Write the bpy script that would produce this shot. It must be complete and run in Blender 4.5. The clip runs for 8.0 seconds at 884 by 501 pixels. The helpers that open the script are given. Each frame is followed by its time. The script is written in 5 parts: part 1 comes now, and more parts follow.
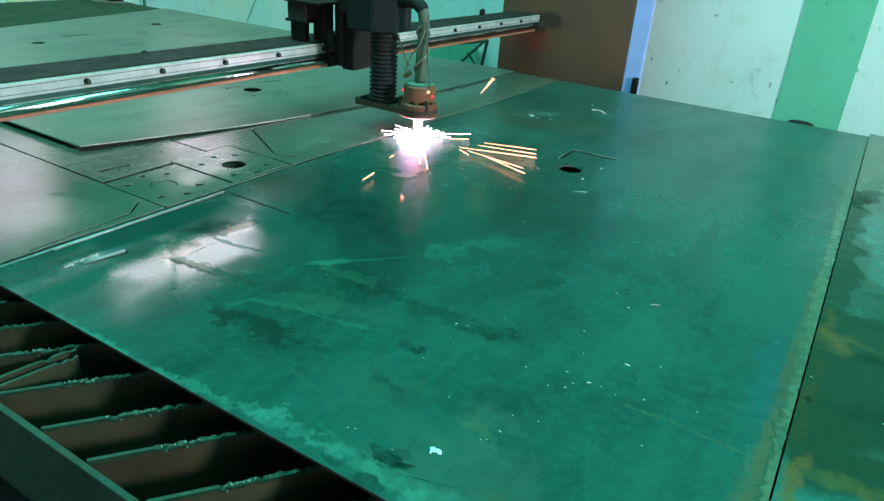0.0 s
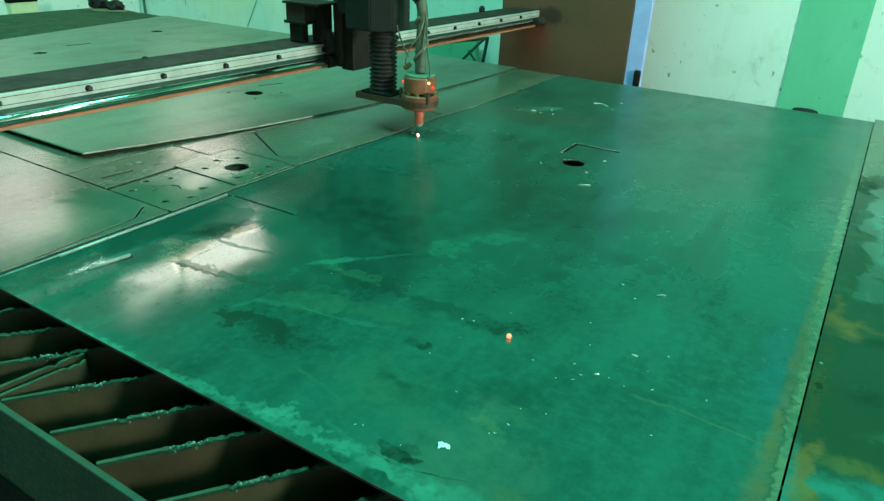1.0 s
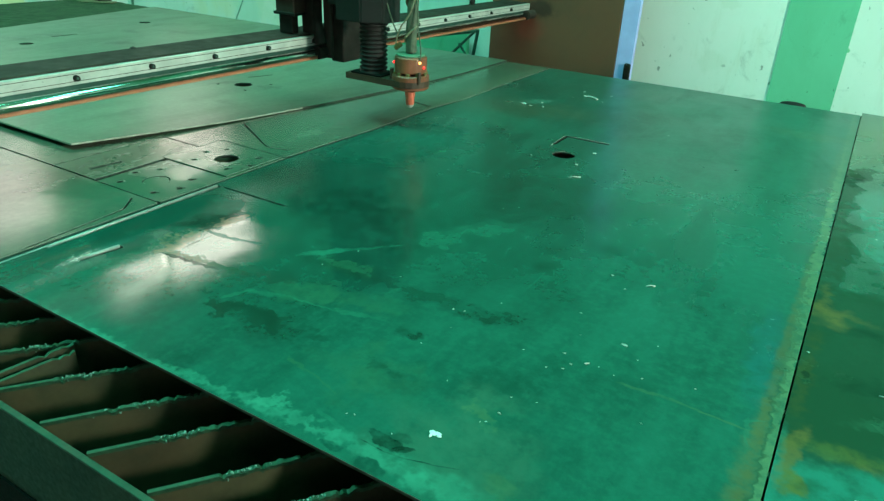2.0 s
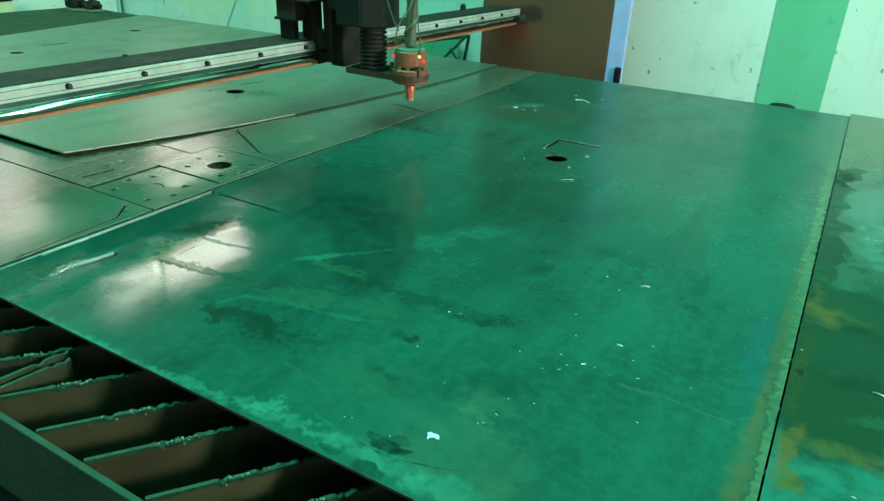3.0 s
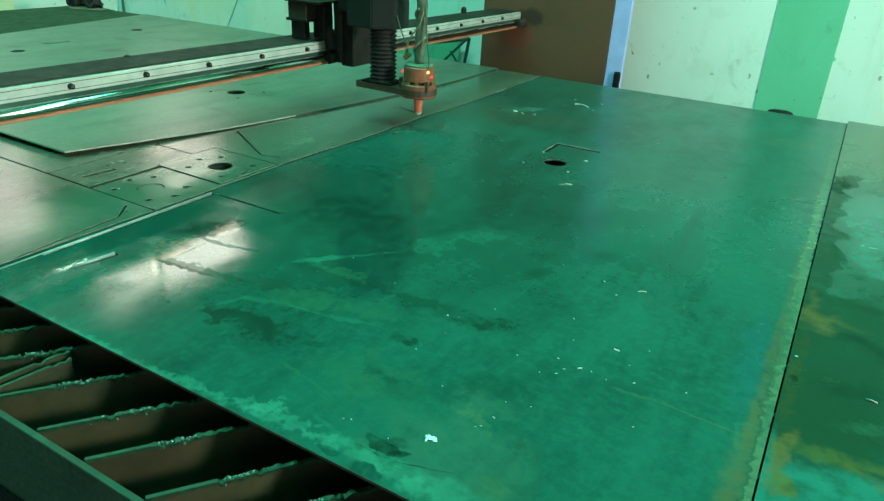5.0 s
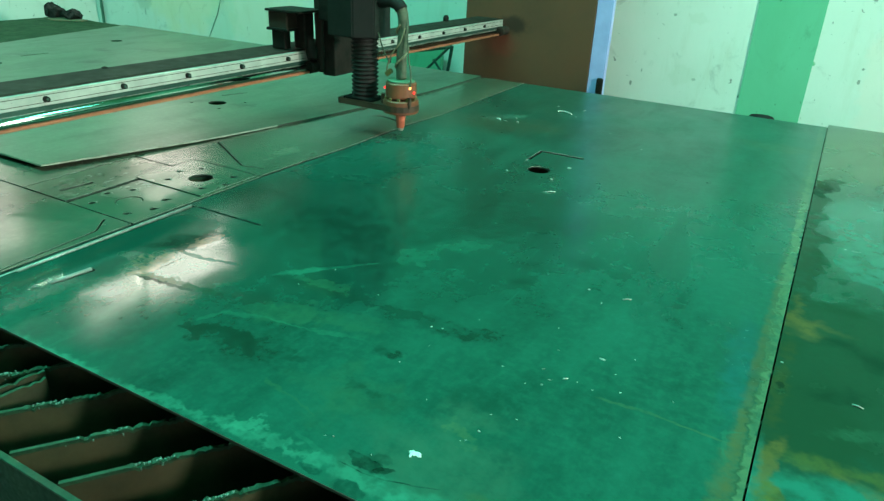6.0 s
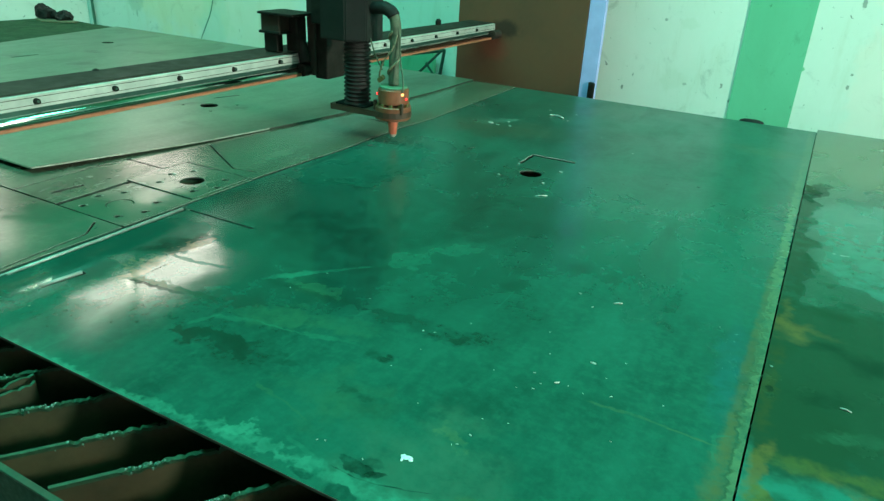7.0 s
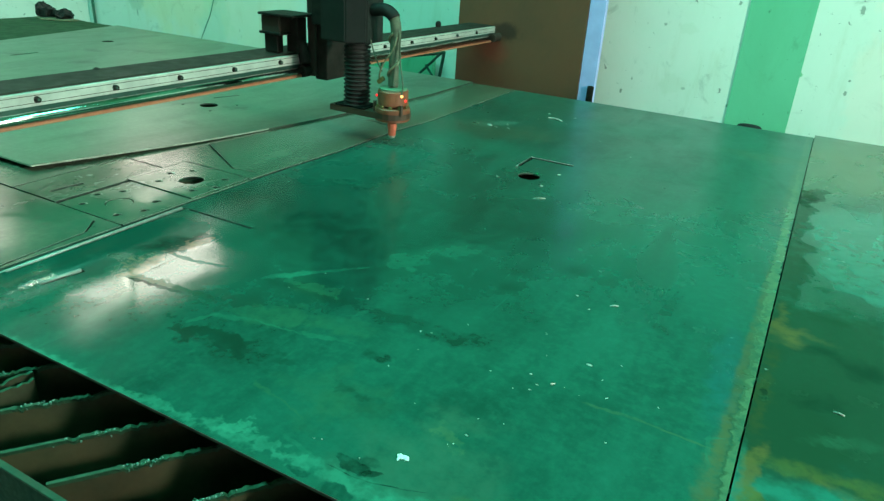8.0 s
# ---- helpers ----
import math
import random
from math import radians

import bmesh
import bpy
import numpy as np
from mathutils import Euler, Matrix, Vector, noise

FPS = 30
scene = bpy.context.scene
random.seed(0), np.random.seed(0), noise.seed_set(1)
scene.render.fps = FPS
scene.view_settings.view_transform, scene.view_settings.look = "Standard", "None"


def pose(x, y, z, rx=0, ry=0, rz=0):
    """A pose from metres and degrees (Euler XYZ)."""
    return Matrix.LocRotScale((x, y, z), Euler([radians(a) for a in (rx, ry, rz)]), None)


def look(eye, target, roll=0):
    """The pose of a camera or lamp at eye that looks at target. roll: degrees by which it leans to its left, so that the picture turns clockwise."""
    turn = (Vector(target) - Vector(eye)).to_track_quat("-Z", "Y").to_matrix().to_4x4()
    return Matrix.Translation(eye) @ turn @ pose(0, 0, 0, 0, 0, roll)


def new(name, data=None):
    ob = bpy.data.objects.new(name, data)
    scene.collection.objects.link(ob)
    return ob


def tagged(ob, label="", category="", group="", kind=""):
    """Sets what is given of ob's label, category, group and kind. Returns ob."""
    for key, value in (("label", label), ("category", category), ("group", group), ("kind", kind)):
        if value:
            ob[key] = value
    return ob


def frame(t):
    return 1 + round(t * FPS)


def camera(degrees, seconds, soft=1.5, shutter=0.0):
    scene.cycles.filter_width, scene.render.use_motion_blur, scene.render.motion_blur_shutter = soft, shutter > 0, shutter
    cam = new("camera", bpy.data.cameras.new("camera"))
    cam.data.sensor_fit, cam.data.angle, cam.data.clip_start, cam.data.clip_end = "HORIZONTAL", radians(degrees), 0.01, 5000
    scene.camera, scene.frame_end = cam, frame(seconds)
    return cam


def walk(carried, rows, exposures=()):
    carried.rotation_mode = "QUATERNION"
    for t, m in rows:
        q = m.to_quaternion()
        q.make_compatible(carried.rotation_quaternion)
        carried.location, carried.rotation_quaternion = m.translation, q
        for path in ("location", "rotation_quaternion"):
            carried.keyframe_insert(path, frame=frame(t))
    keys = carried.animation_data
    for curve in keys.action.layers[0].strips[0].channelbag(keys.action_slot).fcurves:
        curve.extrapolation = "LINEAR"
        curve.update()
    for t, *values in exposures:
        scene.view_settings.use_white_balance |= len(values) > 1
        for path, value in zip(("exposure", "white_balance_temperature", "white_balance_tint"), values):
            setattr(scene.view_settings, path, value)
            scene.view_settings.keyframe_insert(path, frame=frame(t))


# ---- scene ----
# The table's sheets lie at z = 0.75; x = 0 and y = 0 are the edges of the main sheet.
cam = camera(65.5, 8.0, soft=1.4, shutter=0.4)
PATH = [
    (0, (-0.033, -0.495, 1.366), (-0.958, 1.056, 0.508), 4.1),
    (0.5, (-0.03, -0.494, 1.364), (-0.975, 1.052, 0.516), 2.6),
    (1, (-0.028, -0.493, 1.358), (-0.97, 1.048, 0.499), 2.3),
    (1.5, (-0.027, -0.494, 1.355), (-0.943, 1.052, 0.477), 2.8),
    (3, (-0.027, -0.504, 1.351), (-0.927, 1.063, 0.493), 2.3),
    (3.5, (-0.021, -0.502, 1.351), (-0.91, 1.069, 0.488), 2.0),
    (4, (-0.024, -0.498, 1.348), (-0.911, 1.07, 0.478), 2.2),
    (4.5, (-0.025, -0.517, 1.359), (-0.926, 1.046, 0.495), 3.0),
    (6, (-0.027, -0.495, 1.359), (-0.895, 1.102, 0.525), 2.6),
    (6.5, (-0.027, -0.496, 1.36), (-0.872, 1.115, 0.53), 3.1),
    (7, (-0.026, -0.496, 1.362), (-0.876, 1.115, 0.536), 3.0),
    (7.5, (-0.024, -0.5, 1.361), (-0.862, 1.121, 0.542), 3.5),
    (8, (-0.023, -0.502, 1.364), (-0.869, 1.114, 0.543), 3.6),
]
# the picture is bluer while the arc burns
walk(cam, [(t, look(eye, target, roll)) for t, eye, target, roll in PATH],
     exposures=[(0, -0.17, 5700, 30), (0.5, -0.17, 5700, 30), (0.8, 0, 6350, 13), (1.5, 0, 6500, 10), (8, 0, 6500, 10)])

# ---- world and light ----
T = 0.75          # top of the sheets
THICK = 0.005     # sheet thickness
WALL_Y, WEST_X, EAST_X, SOUTH_Y, ROOM_H = 3.4, -5.55, 4.0, -4.0, 5.0

world = bpy.data.worlds.new("sky")
scene.world = world
world.use_nodes = True
sky = world.node_tree.nodes.new("ShaderNodeTexSky")
sky.sky_type, sky.sun_disc, sky.sun_elevation, sky.sun_rotation = "NISHITA", False, radians(50), radians(200)
world.node_tree.links.new(sky.outputs[0], world.node_tree.nodes["Background"].inputs[0])
world.node_tree.nodes["Background"].inputs[1].default_value = 0.1


def area(name, m, sx, sy, power, colour):
    data = bpy.data.lights.new(name, "AREA")
    data.shape, data.size, data.size_y, data.energy, data.color = "RECTANGLE", sx, sy, power, colour
    ob = new(name, data)
    ob.matrix_world = m
    return ob


GREEN = (0.12, 1.0, 0.74)   # added light from unseen green roof sheets; it carries the green cast
ADDED_SKYLIGHTS = [(0.6, 3.4, 1.3, 2.2), (-2.6, 0.2, -0.7, 0.3), (-5.2, -3.0, -0.7, 0.3)]
POWER = (162, 188, 160)
for (x0, x1, y0, y1), p in zip(ADDED_SKYLIGHTS, POWER):
    area("added_skylight_lamp", pose((x0 + x1) / 2, (y0 + y1) / 2, ROOM_H + 0.02), x1 - x0, y1 - y0, p, GREEN)
# white daylight: windows round the north-west corner
WHITE = (1.0, 0.87, 0.75)
WEST_WINDOWS = [(1.65, 2.40, 1.9, 3.0), (2.75, 3.395, 3.29, 3.60)]
REFLECTED_BAND = (-4.928, 3.100, 1.524, 0.30, 32.6)   # added lamp: middle x and z, length, height, slope fitted to the sheet's bright band
# added white fill light behind the camera, in an unseen door opening
FILL_DOOR = (0.6, 3.4, 0.0, 3.0)
RADIANCE = 6.6
for (y0, y1, z0, z1), dim in zip(WEST_WINDOWS, (0.50, 0.92)):
    area("window_lamp", look((WEST_X - 0.006, (y0 + y1) / 2, (z0 + z1) / 2), (0, (y0 + y1) / 2, (z0 + z1) / 2)), y1 - y0, z1 - z0, dim * RADIANCE * math.pi * (y1 - y0) * (z1 - z0), WHITE)
x0, z0, sx, sz, slope = REFLECTED_BAND
area("reflected_band_lamp", look((x0, WALL_Y + 0.006, z0), (x0, 0, z0), slope), sx, sz, RADIANCE * math.pi * sx * sz, WHITE)
NORTH_WINDOW = (-5.45, -4.50, 1.95, 2.55)
x0, x1, z0, z1 = NORTH_WINDOW
area("north_window_lamp", look(((x0 + x1) / 2, WALL_Y + 0.03, (z0 + z1) / 2), ((x0 + x1) / 2, 0, (z0 + z1) / 2)), x1 - x0, z1 - z0, 0.78 * RADIANCE * math.pi * (x1 - x0) * (z1 - z0), WHITE)
EAST_WINDOW = (0.62, 1.05, 2.1, 2.75)
y0, y1, z0, z1 = EAST_WINDOW
area("east_window_lamp", look((EAST_X + 0.05, (y0 + y1) / 2, (z0 + z1) / 2), (0, (y0 + y1) / 2, (z0 + z1) / 2)), y1 - y0, z1 - z0, 340, (0.80, 1.0, 0.82))
x0, x1, z0, z1 = FILL_DOOR
area("fill_lamp", look(((x0 + x1) / 2, SOUTH_Y - 0.05, (z0 + z1) / 2), ((x0 + x1) / 2, 0, (z0 + z1) / 2)), x1 - x0, z1 - z0, 45, (1.0, 0.92, 0.95))


# ---- materials ----
class Mat:
    """A small builder of node materials."""

    def __init__(self, name):
        self.mat = bpy.data.materials.new(name)
        self.mat.use_nodes = True
        self.nt = self.mat.node_tree
        self.bsdf = self.nt.nodes["Principled BSDF"]
        self.pos = self.nt.nodes.new("ShaderNodeTexCoord").outputs["Object"]
        shift = self.node("ShaderNodeVectorMath", operation="ADD")
        self.put(shift.inputs[0], self.pos)
        self.place = shift.outputs[0]
        self.noises = {}

    def node(self, kind, **props):
        n = self.nt.nodes.new(kind)
        for k, v in props.items():
            if k == "operation":
                n.operation = v
            elif k == "blend_type":
                n.blend_type = v
            elif k == "data_type":
                n.data_type = v
        return n

    def put(self, socket, value):
        if isinstance(value, bpy.types.NodeSocket):
            self.nt.links.new(value, socket)
        elif isinstance(value, (tuple, list)) and len(value) == 3 and socket.type == "RGBA":
            socket.default_value = (*value, 1)
        else:
            socket.default_value = value

    def math(self, op, a, b=0.0, c=None, clamp=False):
        n = self.node("ShaderNodeMath", operation=op)
        n.use_clamp = clamp
        self.put(n.inputs[0], a), self.put(n.inputs[1], b)
        if c is not None:
            self.put(n.inputs[2], c)
        return n.outputs[0]

    def stretch(self, sx, sy, sz, rz=0.0, coords=None):
        n = self.node("ShaderNodeMapping")
        self.put(n.inputs[0], coords or self.pos)
        n.inputs["Scale"].default_value = (sx, sy, sz)
        n.inputs["Rotation"].default_value = (0, 0, radians(rz))
        return n.outputs[0]

    def noise(self, scale, detail=4.0, rough=0.55, distort=0.0, coords=None):
        n = self.node("ShaderNodeTexNoise")
        self.put(n.inputs["Vector"], coords or self.pos)
        n.inputs["Scale"].default_value, n.inputs["Detail"].default_value = scale, detail
        n.inputs["Roughness"].default_value, n.inputs["Distortion"].default_value = rough, distort
        return n.outputs["Fac"]

    def ramp(self, value, lo, hi, a=0.0, b=1.0):
        n = self.node("ShaderNodeMapRange")
        n.interpolation_type = "SMOOTHSTEP"
        self.put(n.inputs[0], value)
        for i, v in enumerate((lo, hi, a, b)):
            self.put(n.inputs[i + 1], v)
        return n.outputs[0]

    def mix(self, fac, a, b, blend="MIX"):
        n = self.node("ShaderNodeMix", data_type="RGBA", blend_type=blend)
        self.put(n.inputs[0], fac), self.put(n.inputs[6], a), self.put(n.inputs[7], b)
        return n.outputs[2]

    def shared(self, scale, steps, detail=5.0):
        """One noise for all stains of about that size: its value, and a drift in three directions."""
        scale = min(steps, key=lambda k: abs(math.log(k / scale)))
        if (scale, detail) not in self.noises:
            n = self.node("ShaderNodeTexNoise")
            self.put(n.inputs["Vector"], self.pos)
            n.inputs["Scale"].default_value, n.inputs["Detail"].default_value, n.inputs["Roughness"].default_value = scale, detail, 0.6
            drift = self.node("ShaderNodeVectorMath", operation="SUBTRACT")
            self.put(drift.inputs[0], n.outputs["Color"])
            drift.inputs[1].default_value = (0.5, 0.5, 0.5)
            self.noises[scale, detail] = n.outputs["Fac"], drift.outputs[0]
        return self.noises[scale, detail]

    def blob(self, x, y, rx, ry, turn=0.0, soft=0.5, wobble=0.35, scale=14.0, worn=True):
        """A ragged stain on a flat sheet: 1 inside, 0 outside; worn: thinner and thicker inside."""
        n = self.node("ShaderNodeGroup")
        n.node_tree = STAIN_NODES
        cos, sin = math.cos(radians(turn)), math.sin(radians(turn))
        drift = self.shared(0.55 / max(min(rx, ry), 0.010), (1, 3, 7, 15, 30, 50), 2.0)[1]
        edge = self.shared(scale, (5, 9, 16, 28, 42, 65))[0]
        for name, value in (("Place", self.place), ("Drift", drift), ("Edge", edge)):
            self.put(n.inputs[name], value)
        if worn:
            self.put(n.inputs["Grain"], self.shared(24 if min(rx, ry) > 0.02 else 50, (28, 42, 65))[0])
        else:
            n.inputs["Grain"].default_value = 1.0
        n.inputs["Reach"].default_value = (2 * wobble * (2.2 * min(rx, ry) + 0.10 * max(rx, ry)),) * 3
        n.inputs["Along"].default_value, n.inputs["Across"].default_value = (cos / rx, sin / rx, 0), (-sin / ry, cos / ry, 0)
        n.inputs["From Along"].default_value, n.inputs["From Across"].default_value = (cos * x + sin * y) / rx, (cos * y - sin * x) / ry
        n.inputs["Wobble"].default_value, n.inputs["Outer"].default_value, n.inputs["Inner"].default_value = wobble * 4, 1.0 + soft / 2, 1.0 - soft / 2
        return n.outputs[0]

    def bump(self, height, strength=0.3, distance=0.002):
        n = self.node("ShaderNodeBump")
        n.inputs["Strength"].default_value, n.inputs["Distance"].default_value = strength, distance
        self.put(n.inputs["Height"], height)
        self.nt.links.new(n.outputs[0], self.bsdf.inputs["Normal"])

    def set(self, **values):
        names = {"colour": "Base Color", "rough": "Roughness", "metal": "Metallic", "spec": "Specular IOR Level"}
        for k, v in values.items():
            self.put(self.bsdf.inputs[names[k]], v)
        return self


def stain_nodes():
    """The shared arithmetic of a ragged elliptic stain."""
    tree = bpy.data.node_groups.new("ragged_stain", "ShaderNodeTree")
    for name in ("Place", "Drift", "Reach", "Along", "Across"):
        tree.interface.new_socket(name, in_out="INPUT", socket_type="NodeSocketVector")
    for name in ("From Along", "From Across", "Edge", "Wobble", "Outer", "Inner", "Grain"):
        tree.interface.new_socket(name, in_out="INPUT", socket_type="NodeSocketFloat")
    tree.interface.new_socket("Mask", in_out="OUTPUT", socket_type="NodeSocketFloat")
    given = tree.nodes.new("NodeGroupInput").outputs

    def step(kind, operation, *values):
        n = tree.nodes.new(kind)
        n.operation = operation
        for socket, value in zip(n.inputs, values):
            if isinstance(value, bpy.types.NodeSocket):
                tree.links.new(value, socket)
            else:
                socket.default_value = value
        return n.outputs["Value"] if operation == "DOT_PRODUCT" else n.outputs[0]

    def span(value, lo, hi, a, b):
        n = tree.nodes.new("ShaderNodeMapRange")
        n.interpolation_type = "SMOOTHSTEP"
        for socket, v in zip(n.inputs, (value, lo, hi, a, b)):
            if isinstance(v, bpy.types.NodeSocket):
                tree.links.new(v, socket)
            else:
                socket.default_value = v
        return n.outputs[0]

    moved = step("ShaderNodeVectorMath", "MULTIPLY_ADD", given["Drift"], given["Reach"], given["Place"])
    u = step("ShaderNodeMath", "SUBTRACT", step("ShaderNodeVectorMath", "DOT_PRODUCT", moved, given["Along"]), given["From Along"])
    v = step("ShaderNodeMath", "SUBTRACT", step("ShaderNodeVectorMath", "DOT_PRODUCT", moved, given["Across"]), given["From Across"])
    away = step("ShaderNodeMath", "SQRT", step("ShaderNodeMath", "MULTIPLY_ADD", u, u, step("ShaderNodeMath", "MULTIPLY", v, v)))
    ragged = step("ShaderNodeMath", "MULTIPLY_ADD", step("ShaderNodeMath", "SUBTRACT", given["Edge"], 0.5), given["Wobble"], away)
    mask = step("ShaderNodeMath", "MULTIPLY", span(ragged, given["Outer"], given["Inner"], 0.0, 1.0), span(given["Grain"], 0.30, 0.62, 0.35, 1.0))
    tree.links.new(mask, tree.nodes.new("NodeGroupOutput").inputs[0])
    return tree


STAIN_NODES = stain_nodes()


def metal(name, dark, light, rough=0.4, metallic=0.6, scale=18.0, rust=0.0, rust_colour=(0.16, 0.07, 0.025), spec=0.5, marks=()):
    m = Mat(name)
    grain = m.noise(scale, 5, 0.6)
    col = m.mix(m.ramp(grain, 0.3, 0.72), dark, light)
    if rust:
        col = m.mix(m.math("MULTIPLY", m.ramp(m.noise(scale * 0.5, 6, 0.65), 0.42, 0.68), rust), col, rust_colour)
    for spot, size, tone, amount in marks:
        n = m.node("ShaderNodeMapping")
        n.vector_type = "TEXTURE"
        m.put(n.inputs[0], m.pos)
        n.inputs["Location"].default_value, n.inputs["Scale"].default_value = spot, size
        away = m.node("ShaderNodeVectorMath", operation="LENGTH")
        m.put(away.inputs[0], n.outputs[0])
        ragged = m.math("MULTIPLY_ADD", m.math("SUBTRACT", m.noise(16, 5, 0.6), 0.5), 1.4, away.outputs["Value"])
        col = m.mix(m.math("MULTIPLY", m.ramp(ragged, 1.2, 0.4), amount), col, tone)
    fine = m.noise(scale * 9, 3)
    m.set(colour=col, metal=metallic, spec=spec, rough=m.ramp(fine, 0.25, 0.75, rough - 0.08, rough + 0.12))
    m.bump(m.math("ADD", grain, m.math("MULTIPLY", fine, 0.4)), 0.25, 0.001)
    return m.mat


def glow(name, colour, strength):
    m = Mat(name)
    m.set(colour=colour, rough=0.5)
    m.put(m.bsdf.inputs["Emission Color"], colour)
    m.bsdf.inputs["Emission Strength"].default_value = strength
    return m.mat


def sheet_steel(name, dark, light, rough, blobs=(), edge_rust=None):
    """Mill-scaled sheet: broad clouding, rolling streaks, stains and a little rust."""
    m = Mat(name)
    broad = m.noise(1.7, 5, 0.55, 0.4)
    streak = m.noise(3.0, 5, 0.6, coords=m.stretch(5.0, 0.9, 1))
    fine = m.noise(70, 4, 0.6)
    col = m.mix(m.ramp(m.math("MULTIPLY_ADD", streak, 0.45, m.math("MULTIPLY", broad, 0.55)), 0.36, 0.62), dark, light)
    col = m.mix(m.ramp(fine, 0.35, 0.8, 0.0, 0.25), col, tuple(c * 1.9 for c in light))
    blotch = m.ramp(m.noise(3.6, 7, 0.62, 0.7), 0.46, 0.62)
    drift = m.ramp(m.noise(5.5, 6, 0.6, 1.0, coords=m.stretch(1.0, 0.45, 1, 20)), 0.46, 0.66)
    speck = m.ramp(m.noise(38, 5, 0.7, 0.5), 0.62, 0.72)
    col = m.mix(m.math("MULTIPLY", blotch, 0.14), col, tuple(c * 1.5 for c in light))
    col = m.mix(m.math("MULTIPLY", drift, 0.24), col, tuple(c * 0.55 for c in dark))
    col = m.mix(m.math("MULTIPLY", speck, 0.25), col, tuple(c * 0.45 for c in dark))
    # fine scratches
    scratch = m.math("MULTIPLY", m.ramp(m.noise(7.0, 3, 0.5, coords=m.stretch(14, 0.6, 1, 28)), 0.66, 0.72), m.ramp(m.noise(3.1, 2), 0.50, 0.62))
    col = m.mix(m.math("MULTIPLY", scratch, 0.22), col, tuple(c * 2.0 for c in light))
    r = m.math("MULTIPLY_ADD", m.math("SUBTRACT", broad, 0.5), 0.12, rough)
    r = m.math("MULTIPLY_ADD", blotch, 0.03, m.math("MULTIPLY_ADD", drift, 0.04, r))
    r = m.math("MULTIPLY_ADD", m.math("SUBTRACT", m.noise(9, 6, 0.62, 0.6), 0.5), 0.12, r)
    shine = 0.5
    for mask, tone, gloss in (f(m) for f in blobs):
        if gloss > 0.35:   # matt crusts
            shine = m.math("MULTIPLY", m.math("MULTIPLY_ADD", m.math("MULTIPLY", mask, 2.4, clamp=True), -0.9, 1.0), shine)
        if tone:
            col = m.mix(mask, col, tone)
        if 0.15 < abs(gloss) <= 0.35 or not tone:
            r = m.math("MULTIPLY_ADD", mask, gloss, r)
    m.set(colour=col, metal=0.15, rough=m.math("MAXIMUM", r, 0.06), spec=shine)
    m.bump(m.math("ADD", m.math("MULTIPLY", fine, 0.25), m.noise(6, 3)), 0.06, 0.0012)
    return m.mat


def stain(x, y, rx, ry, turn, tone, amount=1.0, gloss=0.0, soft=0.5, wobble=0.35, scale=14.0):
    def build(m):
        return m.math("MULTIPLY", m.blob(x, y, rx, ry, turn, soft, wobble, scale, bool(tone) and not (gloss > 0.35 and min(rx, ry) > 0.04)), amount), tone, gloss
    return build


STEEL_D, STEEL_L = (0.006, 0.055, 0.039), (0.012, 0.095, 0.069)
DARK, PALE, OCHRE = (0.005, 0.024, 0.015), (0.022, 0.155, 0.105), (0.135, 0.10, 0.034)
# gloss, broad clouding, and wide reflections put into the colour
MAIN_BROAD = [
    stain(-0.5, 2.2, 1.1, 1.0, 0, None, 1.0, 0.10, 1.2, 0.1, 4),
    stain(-1.14, 1.12, 0.14, 0.22, 0, STEEL_L, 0.9, 0.38, 1.0, 0.2, 8),
    stain(-0.90, 0.20, 0.55, 0.42, 0, None, 1.0, -0.13, 1.2, 0.1, 6),
    stain(-1.04, 0.25, 0.22, 0.30, 0, None, 1.0, -0.065, 1.0, 0.1, 6),
    stain(-1.035, 0.06, 0.070, 0.085, 0, None, 1.0, 0.085, 1.0, 0.3, 12),
    stain(-1.00, 0.405, 0.070, 0.050, 20, None, 1.0, 0.075, 1.0, 0.3, 14),
    stain(-0.935, 0.15, 0.040, 0.10, 0, None, 1.0, 0.03, 1.1, 0.3, 12),
    # near right lightened: a pale reflection put into the colour
    stain(-0.25, 0.30, 0.40, 0.36, 0, PALE, 0.16, 0.03, 1.4, 0.4, 7),
    stain(-1.02, 1.55, 0.16, 0.10, 0, PALE, 0.35, 0.1, 1.0),
    stain(-1.06, 1.84, 0.085, 0.030, 45, (0.10, 0.20, 0.155), 0.6, 0.1, 0.6, 1.0, 45),
    stain(-1.10, 1.72, 0.35, 0.10, 15, (0.09, 0.08, 0.045), 0.4, 0.1, 1.0),
    # two soft darkenings: the mirrored dark of the hall put into the colour
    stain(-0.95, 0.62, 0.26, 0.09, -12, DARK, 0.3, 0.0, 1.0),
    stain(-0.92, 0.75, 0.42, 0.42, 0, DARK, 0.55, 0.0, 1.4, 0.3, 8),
    stain(-1.262, 1.25, 0.010, 0.35, 1, DARK, 0.6, 0.1, 0.9, 0.3, 24),
]
